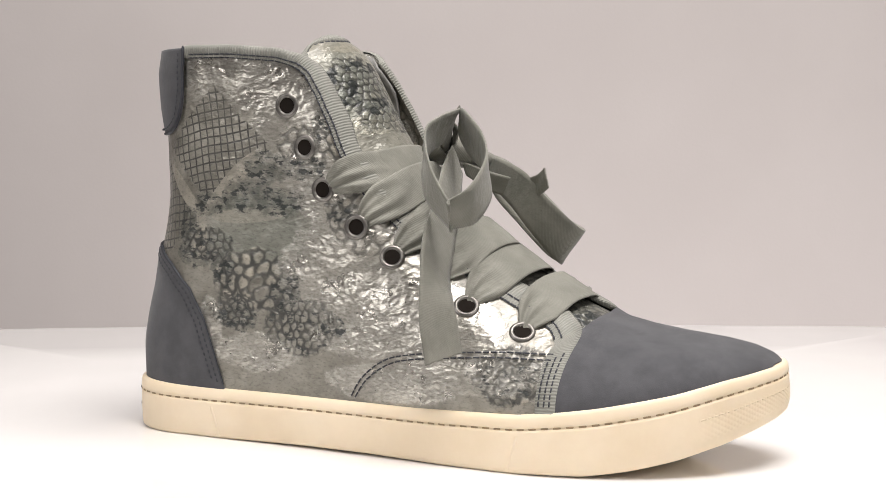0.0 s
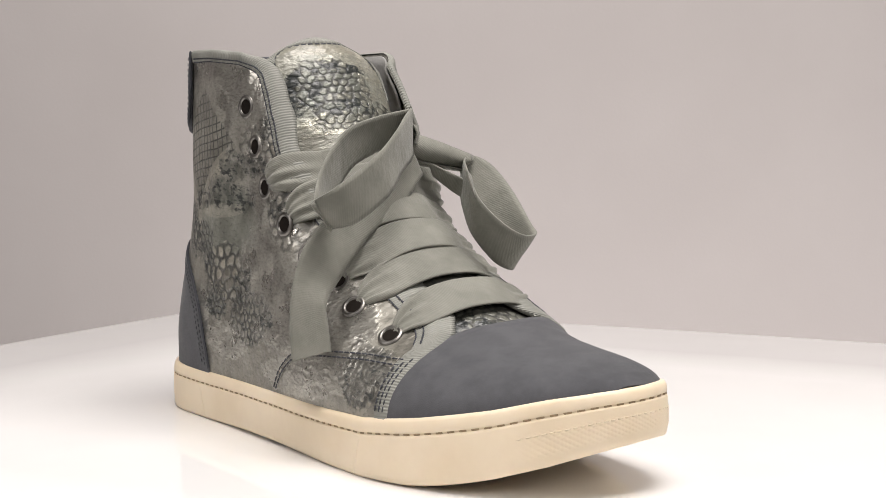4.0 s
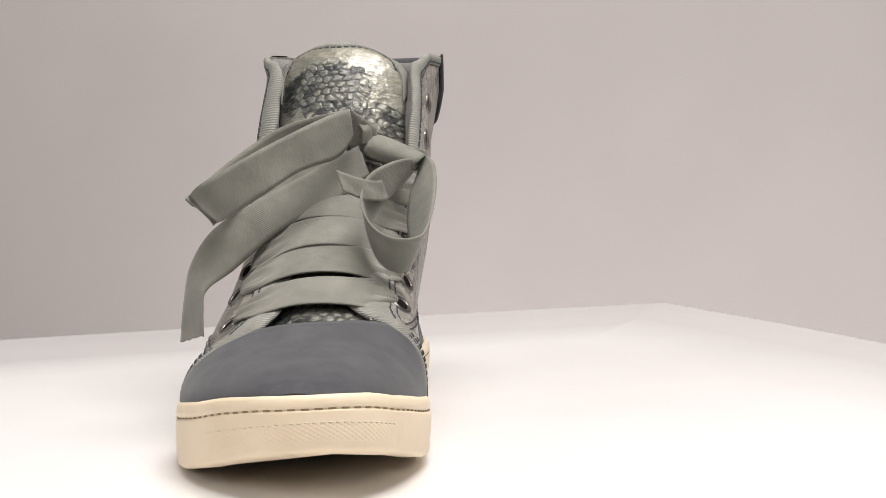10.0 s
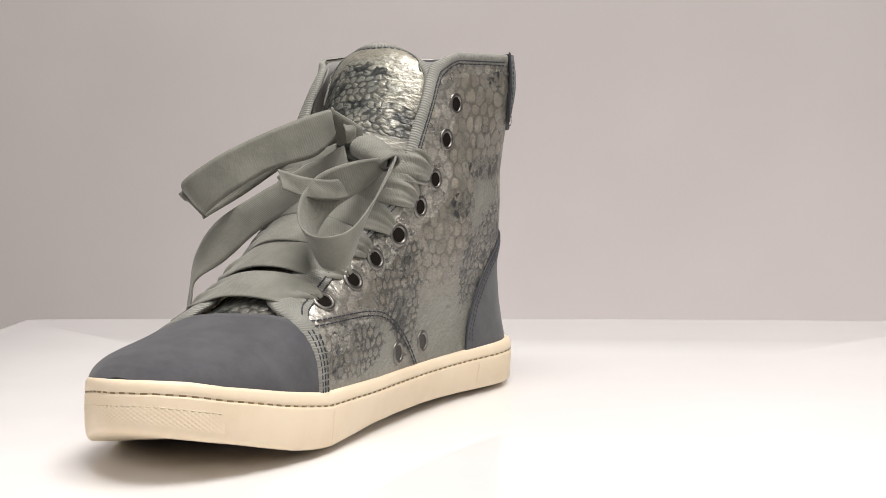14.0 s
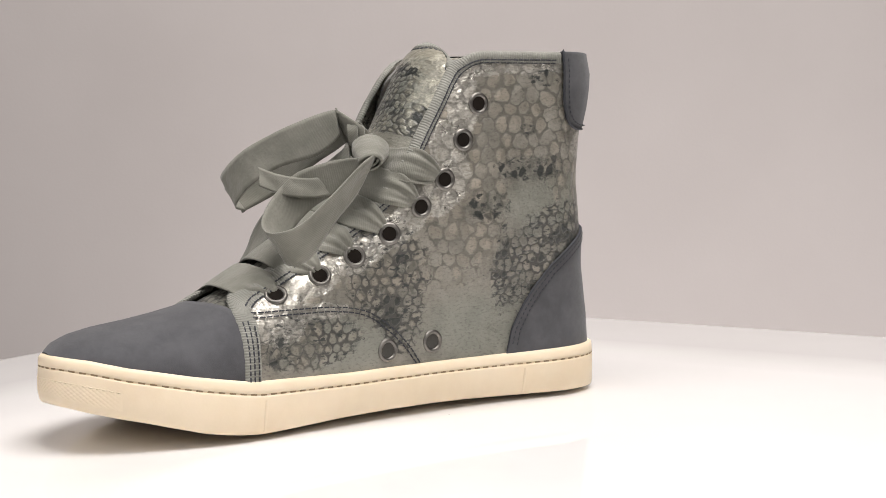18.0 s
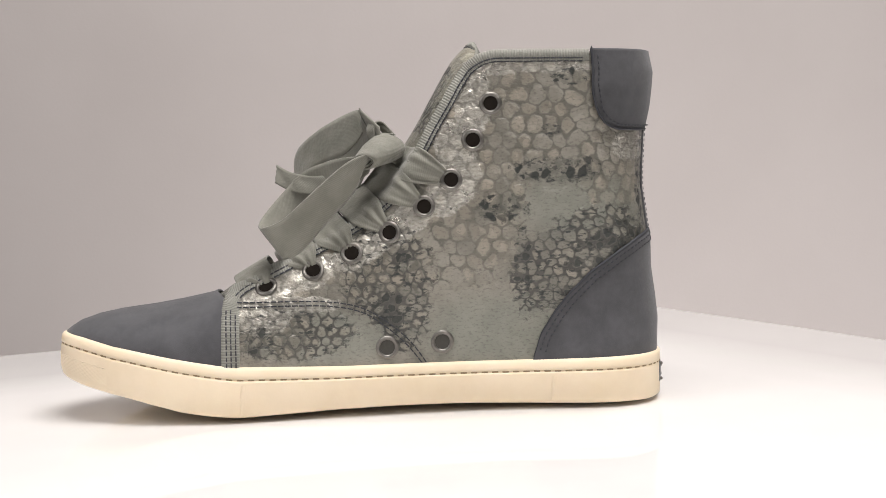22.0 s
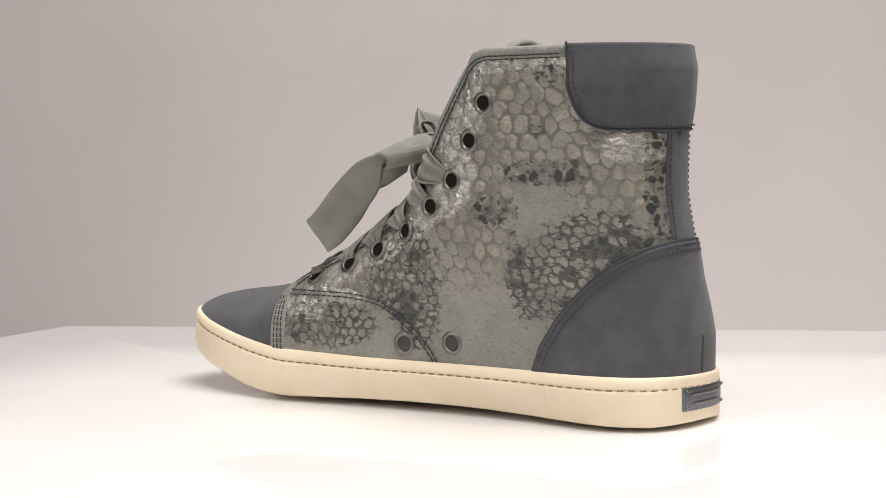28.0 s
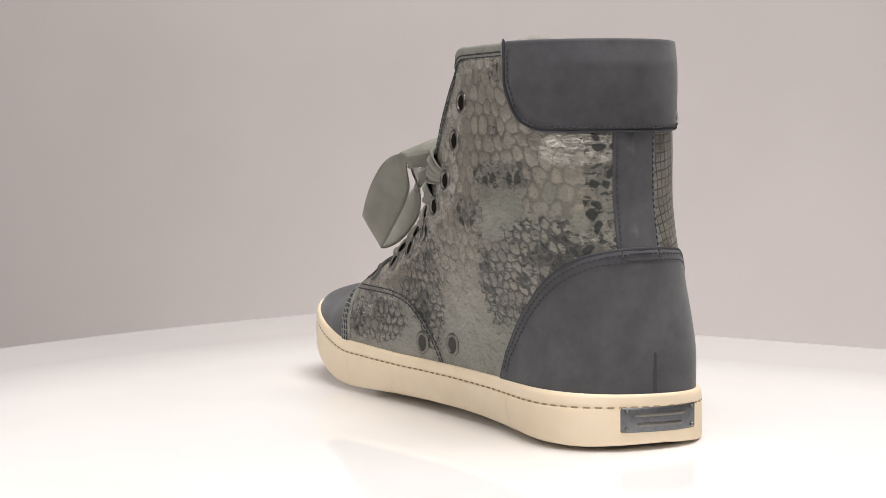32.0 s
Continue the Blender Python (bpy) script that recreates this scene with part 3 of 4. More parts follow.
def skin(side, s, z, grow=0.0):
    """A point of the upper: s is the way forward from the back of the heel."""
    y = 105 - s
    k = smooth01((z - 28) / 70)
    c = centre_x(y, k)
    if s < 90:
        r = max(0.0, 1 - (1 - min(max(s, 0) / (37 if side == "M" else 40), 1)) ** 2.0) ** 0.5
    else:
        r = 1.0
    if side == "M":
        up = tbl(z, (60, 115), (-2.5, -4.0))
    else:
        up = tbl(y, (-40, 0, 20, 45, 70, 110), (-77, -79, -79.5, -83.5, -81, -80)) + tbl(z, (115, 150), (0, 1.5))
    up += grow if side == "M" else -grow
    heel_c = c
    b0, b1 = ground_x(side, y, s, grow, c), heel_c + (up - heel_c) * r
    if side == "L":
        b0 = c + (b0 - c) * (1 - 0.02 * (1 - min(max(s, 0) / 58, 1)))
    base = b0 + (b1 - b0) * k
    if side == "M":
        base = c + (base - c) * (1 - tbl(z, (22, 40, 58, 80, 105, 145), (0.03, 0.15, 0.22, 0.22, 0.18, 0.0)) * (1 - smooth01((s - 24) / 52)))
    z0, top = sole_top(y) - 2.5, ridge_z(y) + grow
    h = min(max((z - z0) / max(top - z0, 0.5), 0.0), 1.0)
    g = max(0.0, 1 - h ** section_power(side, y)) ** (1 / 2.2)
    yy = y + (back_y(z) - 105) * max(0.0, 1 - max(s, 0) / 60)
    return np.array((c + (base - c) * g, yy, z))


def skin_off(side, s, z, off):
    p = skin(side, s, z)
    if not off:
        return p
    a, b = skin(side, s + 0.6, z) - skin(side, s - 0.6 if s > 0.6 else s, z), skin(side, s, z + 0.6) - skin(side, s, z - 0.6)
    n = np.cross(a, b)
    q = np.linalg.norm(n)
    if q < 1e-9:
        n = np.array((0, 1.0, 0))
    else:
        n = n / q
    out = p - np.array((centre_x(105 - s, 0.5), p[1] if s > 25 else 80.0, p[2] if s < 150 else 20.0))
    if n @ out < 0:
        n = -n
    return p + n * off


def signed(s, z, off):
    return skin_off("M" if s >= 0 else "L", max(abs(s), 0.02), z, off)


def quarter_top(side, y):
    z0, t = sole_top(y) - 2.5, ridge_z(y)
    if side == "M":
        if y < -6:
            return z0 + (t - z0) * tbl(y, (-93, -85, -60, -30, -6), (0.93, 0.97, 0.965, 0.92, 0.885))
        return tbl(y, (-6, 0.8, 7.4, 11.8, 16.8, 22.5, 28.5, 50, 70, 110), (116, 129, 140, 148, 155, 159, 160.7, 160.7, 160.7, 160.7))
    if y < -6:
        return z0 + (t - z0) * tbl(y, (-101, -90, -60, -30, -6), (0.86, 0.93, 0.95, 0.93, 0.92))
    return tbl(y, (-6, -1, 6, 12, 18, 25, 47, 71, 110), (119.5, 131, 143.5, 152.5, 157, 159.5, 161.5, 162, 162))


FRONT = {"M": -92.0, "L": -100.0}


def m3(p):
    return Vector((p[0] * MM, p[1] * MM, p[2] * MM))


def quarter(side, parent):
    s1 = 105 - FRONT[side]
    ss = [0.1 + (s1 - 0.1) * (i / 130) ** 1.3 for i in range(131)]
    arc, at = {}, 105 - s1
    for s in reversed(ss):
        if s < 65:
            p, q = skin(side, s, 100), skin(side, last, 100)
            at += math.hypot(p[0] - q[0], p[1] - q[1])
        else:
            at = 105 - s
        arc[s], last = at, s
    rows, uvs = [], []
    for s in ss:
        y = 105 - s
        z0, z1 = sole_top(y) - 3, quarter_top(side, y)
        zs = [z0 + (z1 - z0) * j / 64 for j in range(65)]
        rows.append([m3(skin(side, s, z)) for z in zs])
        uvs.append([(arc[s] * MM, z * MM) for z in zs])
    name = "inner_quarter" if side == "M" else "outer_quarter"
    label = "metallic snake print leather with round scales" if side == "M" else "metallic snake print leather with lozenge scales"
    return part(name, sheet(rows, MID, uvs=uvs), SNAKE_M if side == "M" else SNAKE_L, parent, label, solid=0.0014)


def dashes(points, normals, dash=2.3, gap=0.8, wide=0.55, high=0.4):
    """Short raised thread stitches along a line, in millimetres."""
    pts, nrm = np.array(points), np.array(normals)
    seg = np.linalg.norm(np.diff(pts, axis=0), axis=1)
    run = np.concatenate([[0], np.cumsum(seg)])
    verts, faces = [], []
    a = 0.0
    while a + dash < run[-1]:
        p, q = [np.array([np.interp(v, run, pts[:, i]) for i in range(3)]) for v in (a, a + dash)]
        n = np.array([np.interp(a + dash / 2, run, nrm[:, i]) for i in range(3)])
        n /= np.linalg.norm(n) + 1e-9
        w = np.cross(q - p, n)
        w = w / (np.linalg.norm(w) + 1e-9) * wide / 2
        i = len(verts)
        d = (q - p) * 0.12
        for e, lift, pull in ((p, 0.05, 0), (p, high, 1), (q, high, -1), (q, 0.05, 0)):
            for sg in (-1, 1):
                verts.append((e + pull * d + sg * w + n * lift) * MM)
        faces += [(i, i + 1, i + 3, i + 2), (i + 2, i + 3, i + 5, i + 4), (i + 4, i + 5, i + 7, i + 6), (i, i + 2, i + 4, i + 6), (i + 1, i + 7, i + 5, i + 3)]
        a += dash + gap
    bm = bmesh.new()
    vs = [bm.verts.new(v) for v in verts]
    for f in faces:
        bm.faces.new([vs[k] for k in f])
    bmesh.ops.recalc_face_normals(bm, faces=bm.faces[:])
    return bm


def seam(name, side, way, parent, off=0.4, mat=None, count=90, **kw):
    """Stitches along a line of (y, z) on one side of the upper."""
    pts, nrm = [], []
    for i in range(count + 1):
        y, z = spline(way, i / count)
        a, b = skin_off(side, max(105 - y, 0.3), z, off), skin_off(side, max(105 - y, 0.3), z, off + 1)
        pts.append(a)
        nrm.append(b - a)
    return part(name, dashes(pts, nrm, **kw), mat or THREAD, parent)


def wrapped_seam(name, outline, inset, parent, off, low=-1e9, **kw):
    """Stitches that follow an outline (signed way round from the back of the heel, height) at a fixed inset from it."""
    way = np.array(outline, float)
    t = np.gradient(way, axis=0)
    for _ in range(3):
        t[1:-1] = (t[:-2] + 2 * t[1:-1] + t[2:]) / 4
    t /= np.linalg.norm(t, axis=1)[:, None] + 1e-9
    way = way + np.stack([t[:, 1], -t[:, 0]], 1) * inset
    pts, nrm = [], []
    for a, z in way:
        if z < low:
            continue
        p, q = signed(a, z, off), signed(a, z, off + 1)
        pts.append(p)
        nrm.append(q - p)
    return part(name, dashes(pts, nrm, **kw), THREAD, parent)


def edge_way(side):
    """The quarter's free edge as (y, z), from the sole up the front and along the collar."""
    f = FRONT[side]
    way = [(f, sole_top(f) - 2 + (quarter_top(side, f) - sole_top(f) + 2) * i / 10) for i in range(10)]
    y = f
    while y < 74:
        way.append((y, quarter_top(side, y)))
        y += 1.5 if y < -10 or y > 30 else 0.8
    return way


def binding_width(i):
    """The edge tape is broad at the front and narrows on its way up."""
    return 7.5 + (4.4 - 7.5) * smooth01((i - 7) / 9)


def binding(side, parent):
    way = np.array(edge_way(side))
    for _ in range(3):
        way[1:-1] = (way[:-2] + 2 * way[1:-1] + way[2:]) / 4
    rows, uvs, run = [], [], 0.0
    last = None
    for i, (y, z) in enumerate(way):
        a, b = way[max(i - 1, 0)], way[min(i + 1, len(way) - 1)]
        t = b - a
        t = t / (np.linalg.norm(t) + 1e-9)
        n = np.array((t[1], -t[0]))
        wide = binding_width(i)
        row, uv = [], []
        p0 = m3(skin(side, 105 - y, z))
        if last is not None:
            run += (p0 - last).length
        last = p0
        for d, off in ((-0.6, -1.6), (-1.0, 0.0), (-0.5, 0.9), (0.8, 1.35), (wide * 0.5, 1.15), (wide * 0.72, 0.7), (wide * 0.92, 0.75), (wide, 0.1)):
            q = (y + n[0] * d, z + n[1] * d)
            row.append(m3(skin_off(side, 105 - q[0], q[1], off)))
            uv.append((run, d * MM))
        rows.append(row)
        uvs.append(uv)
    part("edge_binding", sheet(rows, MID, uvs=uvs), BINDING, parent, "grey ribbed edge binding tape")
    f = FRONT[side]
    for d in (1.8, 3.8, 5.9):
        seam("stitching", side, [(f + d, z) for z in np.linspace(sole_top(f) + 0.5, quarter_top(side, f) - 4.5 - d * 0.5, 12)], parent, 1.1, count=40, dash=2.2, gap=0.5)
    for share, first, off in ((0.66, 12, 0.8), (0.97, 13, 0.3)):
        line = []
        for i in range(first, len(way) - 1):
            d = _shift(way, i, binding_width(i) * share)
            line.append((way[i][0] + d[0], way[i][1] + d[1]))
        seam("stitching", side, line, parent, off, count=240, dash=2.8, gap=0.15, wide=0.6, high=0.4)


def _shift(way, i, d):
    t = way[min(i + 1, len(way) - 1)] - way[max(i - 1, 0)]
    t = t / (np.linalg.norm(t) + 1e-9)
    return np.array((t[1], -t[0])) * d


def counter_top(side, y):
    if side == "M":
        return tbl(y, (45.5, 50, 56.5, 63, 73.6, 87, 97, 105), (18, 33, 43.5, 51.3, 61, 70, 75.8, 79))
    return tbl(y, (51, 57, 62, 70, 82, 94, 105), (18, 36, 49, 60.5, 70.5, 77, 79))


def heel_counter(parent):
    rows = []
    for i in range(-60, 61):
        side = "M" if i >= 0 else "L"
        s = (59.5 if side == "M" else 54.0) * (abs(i) / 60) ** 1.25
        y = 105 - s
        z0, z1 = sole_top(y) - 3, counter_top(side, y)
        z1 = max(z1, z0 + 0.3)
        rows.append([m3(signed(s if i >= 0 else -s - 0.01, z0 + (z1 - z0) * j / 24, 1.1)) for j in range(25)])
    part("heel_counter", sheet(rows, MID), NUBUCK, parent, "slate grey nubuck heel counter", solid=0.0011)
    outline = []
    for i in range(-120, 121):
        side = "M" if i >= 0 else "L"
        a = (59.0 if side == "M" else 53.6) * (abs(i) / 120) ** 1.5
        outline.append((a if i >= 0 else -a, counter_top(side, 105 - a)))
    for d in (1.9, 4.3):
        wrapped_seam("stitching", outline, d, parent, 1.2, low=22.5, dash=1.5, gap=1.0, wide=0.6, high=0.3)
    rows = [[m3(signed(a, z + dz, o)) for dz, o in ((-0.5, 1.15), (0.1, 1.3), (0.5, 0.9), (0.6, 0.2))] for a, z in outline if z > 20]
    part("counter_edge", sheet(rows, MID), THREAD, parent, "dark cut edge of the heel counter")
    rows = []
    for z in np.linspace(22, 38, 12):
        y = back_y(z) + 1.15
        rows.append([Vector(((-51.6 + dx * (1 - (z - 22) / 40)) * MM, (y + up) * MM, z * MM)) for dx, up in ((-1.1, -0.1), (-0.4, 0.4), (0.4, 0.4), (1.1, -0.1))])
    part("heel_dart", sheet(rows, MID), THREAD, parent, "dark sewn dart")


def tab_bottom(y):
    return tbl(y, (73.5, 74.1, 75.9, 78, 81, 85, 89, 99, 106), (148, 142, 136.3, 132.5, 129.3, 127.2, 126.2, 125.8, 125.8))


def heel_tab(parent):
    rows = []
    for i in range(-50, 51):
        s = 31.3 * (abs(i) / 50) ** 1.15
        y = 105 - s
        lo = tab_bottom(y)
        row = [m3(signed(s if i >= 0 else -s - 0.01, lo + (160.6 - lo) * j / 20, 1.2 + 0.5 * math.sin(math.pi * j / 20))) for j in range(21)]
        row += [m3(signed(s if i >= 0 else -s - 0.01, zz, o)) for zz, o in ((161.6, 1.2), (162.0, 0.0), (161.6, -1.6), (158, -2.6))]
        rows.append(row)
    part("heel_tab", sheet(rows, MID), NUBUCK, parent, "slate grey nubuck padded heel tab", solid=0.0012)
    low = [(sg * 28.5 * k ** 1.6, tab_bottom(105 - 28.5 * k ** 1.6)) for sg, ks in ((-1, np.linspace(1, 0.02, 50)), (1, np.linspace(0.02, 1, 50))) for k in ks]
    outline = [(-31.0, z) for z in np.linspace(160, 146, 10)] + low + [(31.0, z) for z in np.linspace(146, 160, 10)]
    wrapped_seam("stitching", outline, -2.1, parent, 2.0, dash=1.6, gap=0.9, wide=0.6, high=0.3)
    rows = [[m3(signed(a, z + dz, o)) for dz, o in ((0.5, 1.7), (0.0, 1.8), (-0.5, 1.2), (-0.6, 0.4))] for a, z in low]
    part("tab_edge", sheet(rows, MID), THREAD, parent, "dark cut edge of the heel tab")
    for side in "ML":
        # the raw dark front edge of the tab, standing a little above the collar
        line = [np.array(skin_off(side, 31.4 if z > 147 else 105 - float(np.interp(z, (129.3, 132.5, 136.3, 142, 148), (81, 78, 75.9, 74.1, 73.5))), min(z, 161), 1.6)) + np.array((0, 0, max(z - 161, 0))) for z in np.linspace(129.5, 162.8, 30)]
        rows = []
        for i, c in enumerate(line):
            t = line[min(i + 1, 29)] - line[max(i - 1, 0)]
            t = t / np.linalg.norm(t)
            u = np.cross(t, (1.0, 0, 0))
            u = u / np.linalg.norm(u)
            v = np.cross(t, u)
            rows.append([m3(c + (u * math.cos(w) + v * 1.3 * math.sin(w)) * (0.6 if 0 < i < 29 else 0.25)) for w in [2 * math.pi * k / 8 for k in range(8)]])
        part("tab_edge", sheet(rows, wrap=True), THREAD, parent, "dark cut edge of the heel tab")


def back_strap(parent):
    rows = []
    for j in range(30):
        z = 75 + 53 * j / 29
        mid = tbl(z, (78, 127), (-46.8, -46.0))
        row = []
        for i in range(-6, 7):
            dx = i / 6 * 10.0 - 1.3
            lo, hi = 0.0, 30.0
            side = "M" if dx >= 0 else "L"
            target = mid + dx
            side = "M" if target > skin("M", 0.001, z)[0] else "L"
            for _ in range(26):
                h = (lo + hi) / 2
                x = skin(side, h, z)[0]
                if (x < target) == (side == "M"):
                    lo = h
                else:
                    hi = h
            row.append(m3(skin_off(side, max(lo, 0.05), z, 0.9 if abs(i) < 6 else 0.3)))
        rows.append(row)
    part("back_strap", sheet(rows, MID), NUBUCK, parent, "slate grey nubuck back strap", solid=0.0008)
    for i in (1, 11):
        pts = [np.array(r[i]) / MM + np.array((0, 0.1, 0)) for r in rows]
        part("stitching", dashes(pts, [np.array((0.2 if i > 6 else -0.2, 1.0, 0))] * len(pts), dash=1.5, gap=1.0), THREAD, parent)


def toe_cap(parent):
    rows = []
    n = 64
    for i in range(61):
        w = 1 - (1 - i / 60) ** 1.8
        row = []
        for j in range(n + 1):
            a = math.pi * j / n
            side = "M" if a <= math.pi / 2 else "L"
            edge = spline([(-89,), (-92,), (-98.5,), (-98,), (-97,)], j / n)[0]
            y = edge + (-166.2 - edge) * w
            z0, t = sole_top(y) - 2.5, ridge_z(y) + 0.9
            h = max(math.sin(a), 0.0) ** (2 / section_power(side, y))
            p = skin(side, 105 - y, z0 + (t - z0) * h, 0.9)
            row.append(m3(p))
        rows.append(row)
    part("toe_cap", sheet(rows, (-0.035, -0.12, 0.02)), NUBUCK, parent, "slate grey nubuck toe cap", solid=0.0009)


TONGUE = ((-114, 48.0), (-100, 50.6), (-93, 54.2), (-84, 58.4), (-74, 64.2), (-61.5, 71.8), (-46, 82.4), (-31.4, 93.6), (-20.8, 104.6), (-12.8, 117), (-5.8, 128), (3, 144), (10, 156), (16, 163), (21.5, 166.2))


def tongue_frame(k):
    p = spline(TONGUE, k)
    t = spline(TONGUE, min(k + 0.01, 1)) - spline(TONGUE, max(k - 0.01, 0))
    t = t / np.linalg.norm(t)
    return p, t, np.array((-t[1], t[0]))


def tongue_point(k, xi, lift=0.0):
    p, t, n = tongue_frame(k)
    half = tbl(k, (0, 0.25, 0.6, 0.72, 0.88, 0.94, 0.98, 1.0), (33, 32, 27, 29, 29, 26, 19, 12))
    depth = tbl(k, (0, 0.2, 0.6, 1.0), (9, 11, 15, 11))
    q = p - n * (depth * abs(xi) ** 2.2 * (half / 30) ** 1.5) + n * lift
    return np.array((centre_x(p[0], 0.6) + half * xi, q[0], q[1]))


def tongue(parent):
    rows = [[m3(tongue_point(i / 90, j / 16)) for j in range(-16, 17)] for i in range(91)]
    part("tongue", sheet(rows, (-0.04, 0.05, 0.03)), SNAKE_T, parent, "snake print leather tongue and vamp", solid=0.0022)
    way = [(0.80 + 0.2 * i / 30, -1.0) for i in range(31)] + [(1.0, -1 + 2 * i / 24) for i in range(1, 24)] + [(1.0 - 0.2 * i / 30, 1.0) for i in range(31)]
    pts = [tongue_point(k, xi) for k, xi in way]
    rows, uvs, run = [], [], 0.0
    for i, (k, xi) in enumerate(way):
        p = pts[i]
        if i:
            run += float(np.linalg.norm(p - pts[i - 1]))
        c = tongue_point(0.80, 0)
        inward = tongue_point(max(k - 0.05, 0.75), xi * 0.86) - p
        inward = inward / np.linalg.norm(inward)
        _, t, n = tongue_frame(k)
        nn = np.array((0, n[0], n[1]))
        row = [p - nn * 2.6 + inward * 3, p - nn * 2.6 - inward * 0.6, p - nn * 1.0 - inward * 1.2, p + nn * 0.8 - inward * 0.6, p + nn * 1.1 + inward * 1.5, p + nn * 0.9 + inward * 3.6, p + inward * 4.0]
        rows.append([m3(q) for q in row])
        uvs.append([(run * MM, a * MM) for a in range(7)])
    part("tongue_binding", sheet(rows, uvs=uvs), BINDING, parent, "grey ribbed binding on the tongue")
    line, up = [], []
    for i, (k, xi) in enumerate(way):
        p, c = pts[i], tongue_point(max(k - 0.05, 0.75), xi * 0.86)
        d = (c - p) / np.linalg.norm(c - p)
        _, t, n = tongue_frame(k)
        line.append(p + d * 4.6)
        up.append(np.array((0, n[0], n[1])))
    part("stitching", dashes(line[16:-16], up[16:-16]), THREAD, parent)


def lining(parent):
    rows = []
    for i in range(-70, 71):
        s = 95 * (abs(i) / 70) ** 1.2
        side = "M" if i >= 0 else "L"
        top = min(quarter_top(side, 105 - s) - 0.8, 160.5)
        rows.append([m3(signed(s if i >= 0 else -s - 0.01, 70 + (top - 70) * j / 16, -2.4)) for j in range(17)])
    part("lining", sheet(rows, MID), LINING, parent, "grey textile lining", solid=0.001)


EYELETS = {"M": ((27.6, 138.0), (19.6, 121.8), (9.8, 104.2), (-2.4, 92.4), (-18, 80.9), (-35, 71.8), (-52.2, 64.4), (-73.2, 57.4)),
           "L": ((21.4, 137.2), (13.0, 120.3), (4.6, 103.3), (-10.6, 88.6), (-25.4, 76.8), (-43.4, 67.6), (-57.4, 58.6), (-80.2, 49.4))}
VENTS = ((-19.6, 29.2), (5.2, 30.9))


def eye_frame(side, y, z):
    p, q = skin(side, 105 - y, z), skin_off(side, 105 - y, z, 1)
    n = Vector(q - p).normalized()
    return m3(p), n


def eyelet(side, y, z, parent, outer=5.1, inner=3.1, name="eyelet"):
    p, n = eye_frame(side, y, z)
    m = Matrix.Translation(p) @ n.to_track_quat("Z", "Y").to_matrix().to_4x4()
    prof = ((outer, -0.2), (outer, 0.35), (outer - 0.25, 0.6), (outer - 0.8, 0.85), ((outer + inner) / 2, 0.9), (inner + 0.55, 0.75), (inner + 0.15, 0.4), (inner, -0.2), (inner - 0.1, -1.2))
    rows = [[m @ Vector((r * math.cos(a) * MM, r * math.sin(a) * MM, h * MM)) for a in [2 * math.pi * k / 28 for k in range(28)]] for r, h in prof]
    bm = sheet(rows, wrap=True)
    bmesh.ops.recalc_face_normals(bm, faces=bm.faces[:])
    ring = part(name, bm, NICKEL, parent, "dark nickel eyelet ring")
    # Eyelets get a near-black disc for the shade in the hole, vents their mesh.
    bm = bmesh.new()
    bmesh.ops.create_circle(bm, cap_ends=True, segments=24, radius=inner * MM * 1.02, matrix=m @ Matrix.Translation((0, 0, 0.00025)))
    part("hole_shade_disc" if name == "eyelet" else "vent_mesh", bm, HOLE_SHADE if name == "eyelet" else MESH, ring, smooth=False)
    return ring


# ---- sole ----
def sole_ring(grow, n=110):
    """The outline of the sole as (x, y), once round from the back."""
    out = []
    back, tip = 108.7 + min(grow, 1.0), -166.4 - grow
    for side in "ML":
        pts = []
        for i in range(n + 1):
            a = (1 - math.cos(math.pi * i / n)) / 2
            y = back + (tip - back) * a
            c = centre_x(y, 0.0)
            pts.append((ground_x(side, max(y, tip), back - y, grow, c), y))
        out += pts[:-1] if side == "M" else pts[:0:-1]
    return out


PROFILE = ((0.0, -6.0), (0.0, 1.2), (0.03, 2.0), (0.10, 2.4), (0.35, 2.6), (0.70, 2.5), (0.735, 2.35), (0.75, 1.75), (0.77, 1.75), (0.785, 2.3), (0.84, 2.3), (0.93, 2.0), (0.985, 1.2), (1.0, 0.2), (1.0, -3.0))


def sole_point(grow, i, h):
    x, y = SOLE_RINGS[grow][i]
    lo, hi = sole_bottom(y) + stand_z(x, y), sole_top(y)
    if i < len(SOLE_RINGS[grow]) // 2:
        tuck = tbl(y, (-100, -75, -45, 20, 60, 90, 106), (0, 0.4, 1.0, 1.0, 0.7, 0.4, 0)) * max(0.0, 1 - h / 0.6)
        lo += 1.1 * tuck
        x -= 3.2 * tuck
    return np.array((x, y, lo + (hi - lo) * h + lean(x, y, 0.072 - 0.053 * h) - (0.9 if h > 0.5 else 0)))


SOLE_RINGS = {g: sole_ring(g) for g in {p[1] for p in PROFILE} | {2.7, 3.0, 1.9, 2.45}}


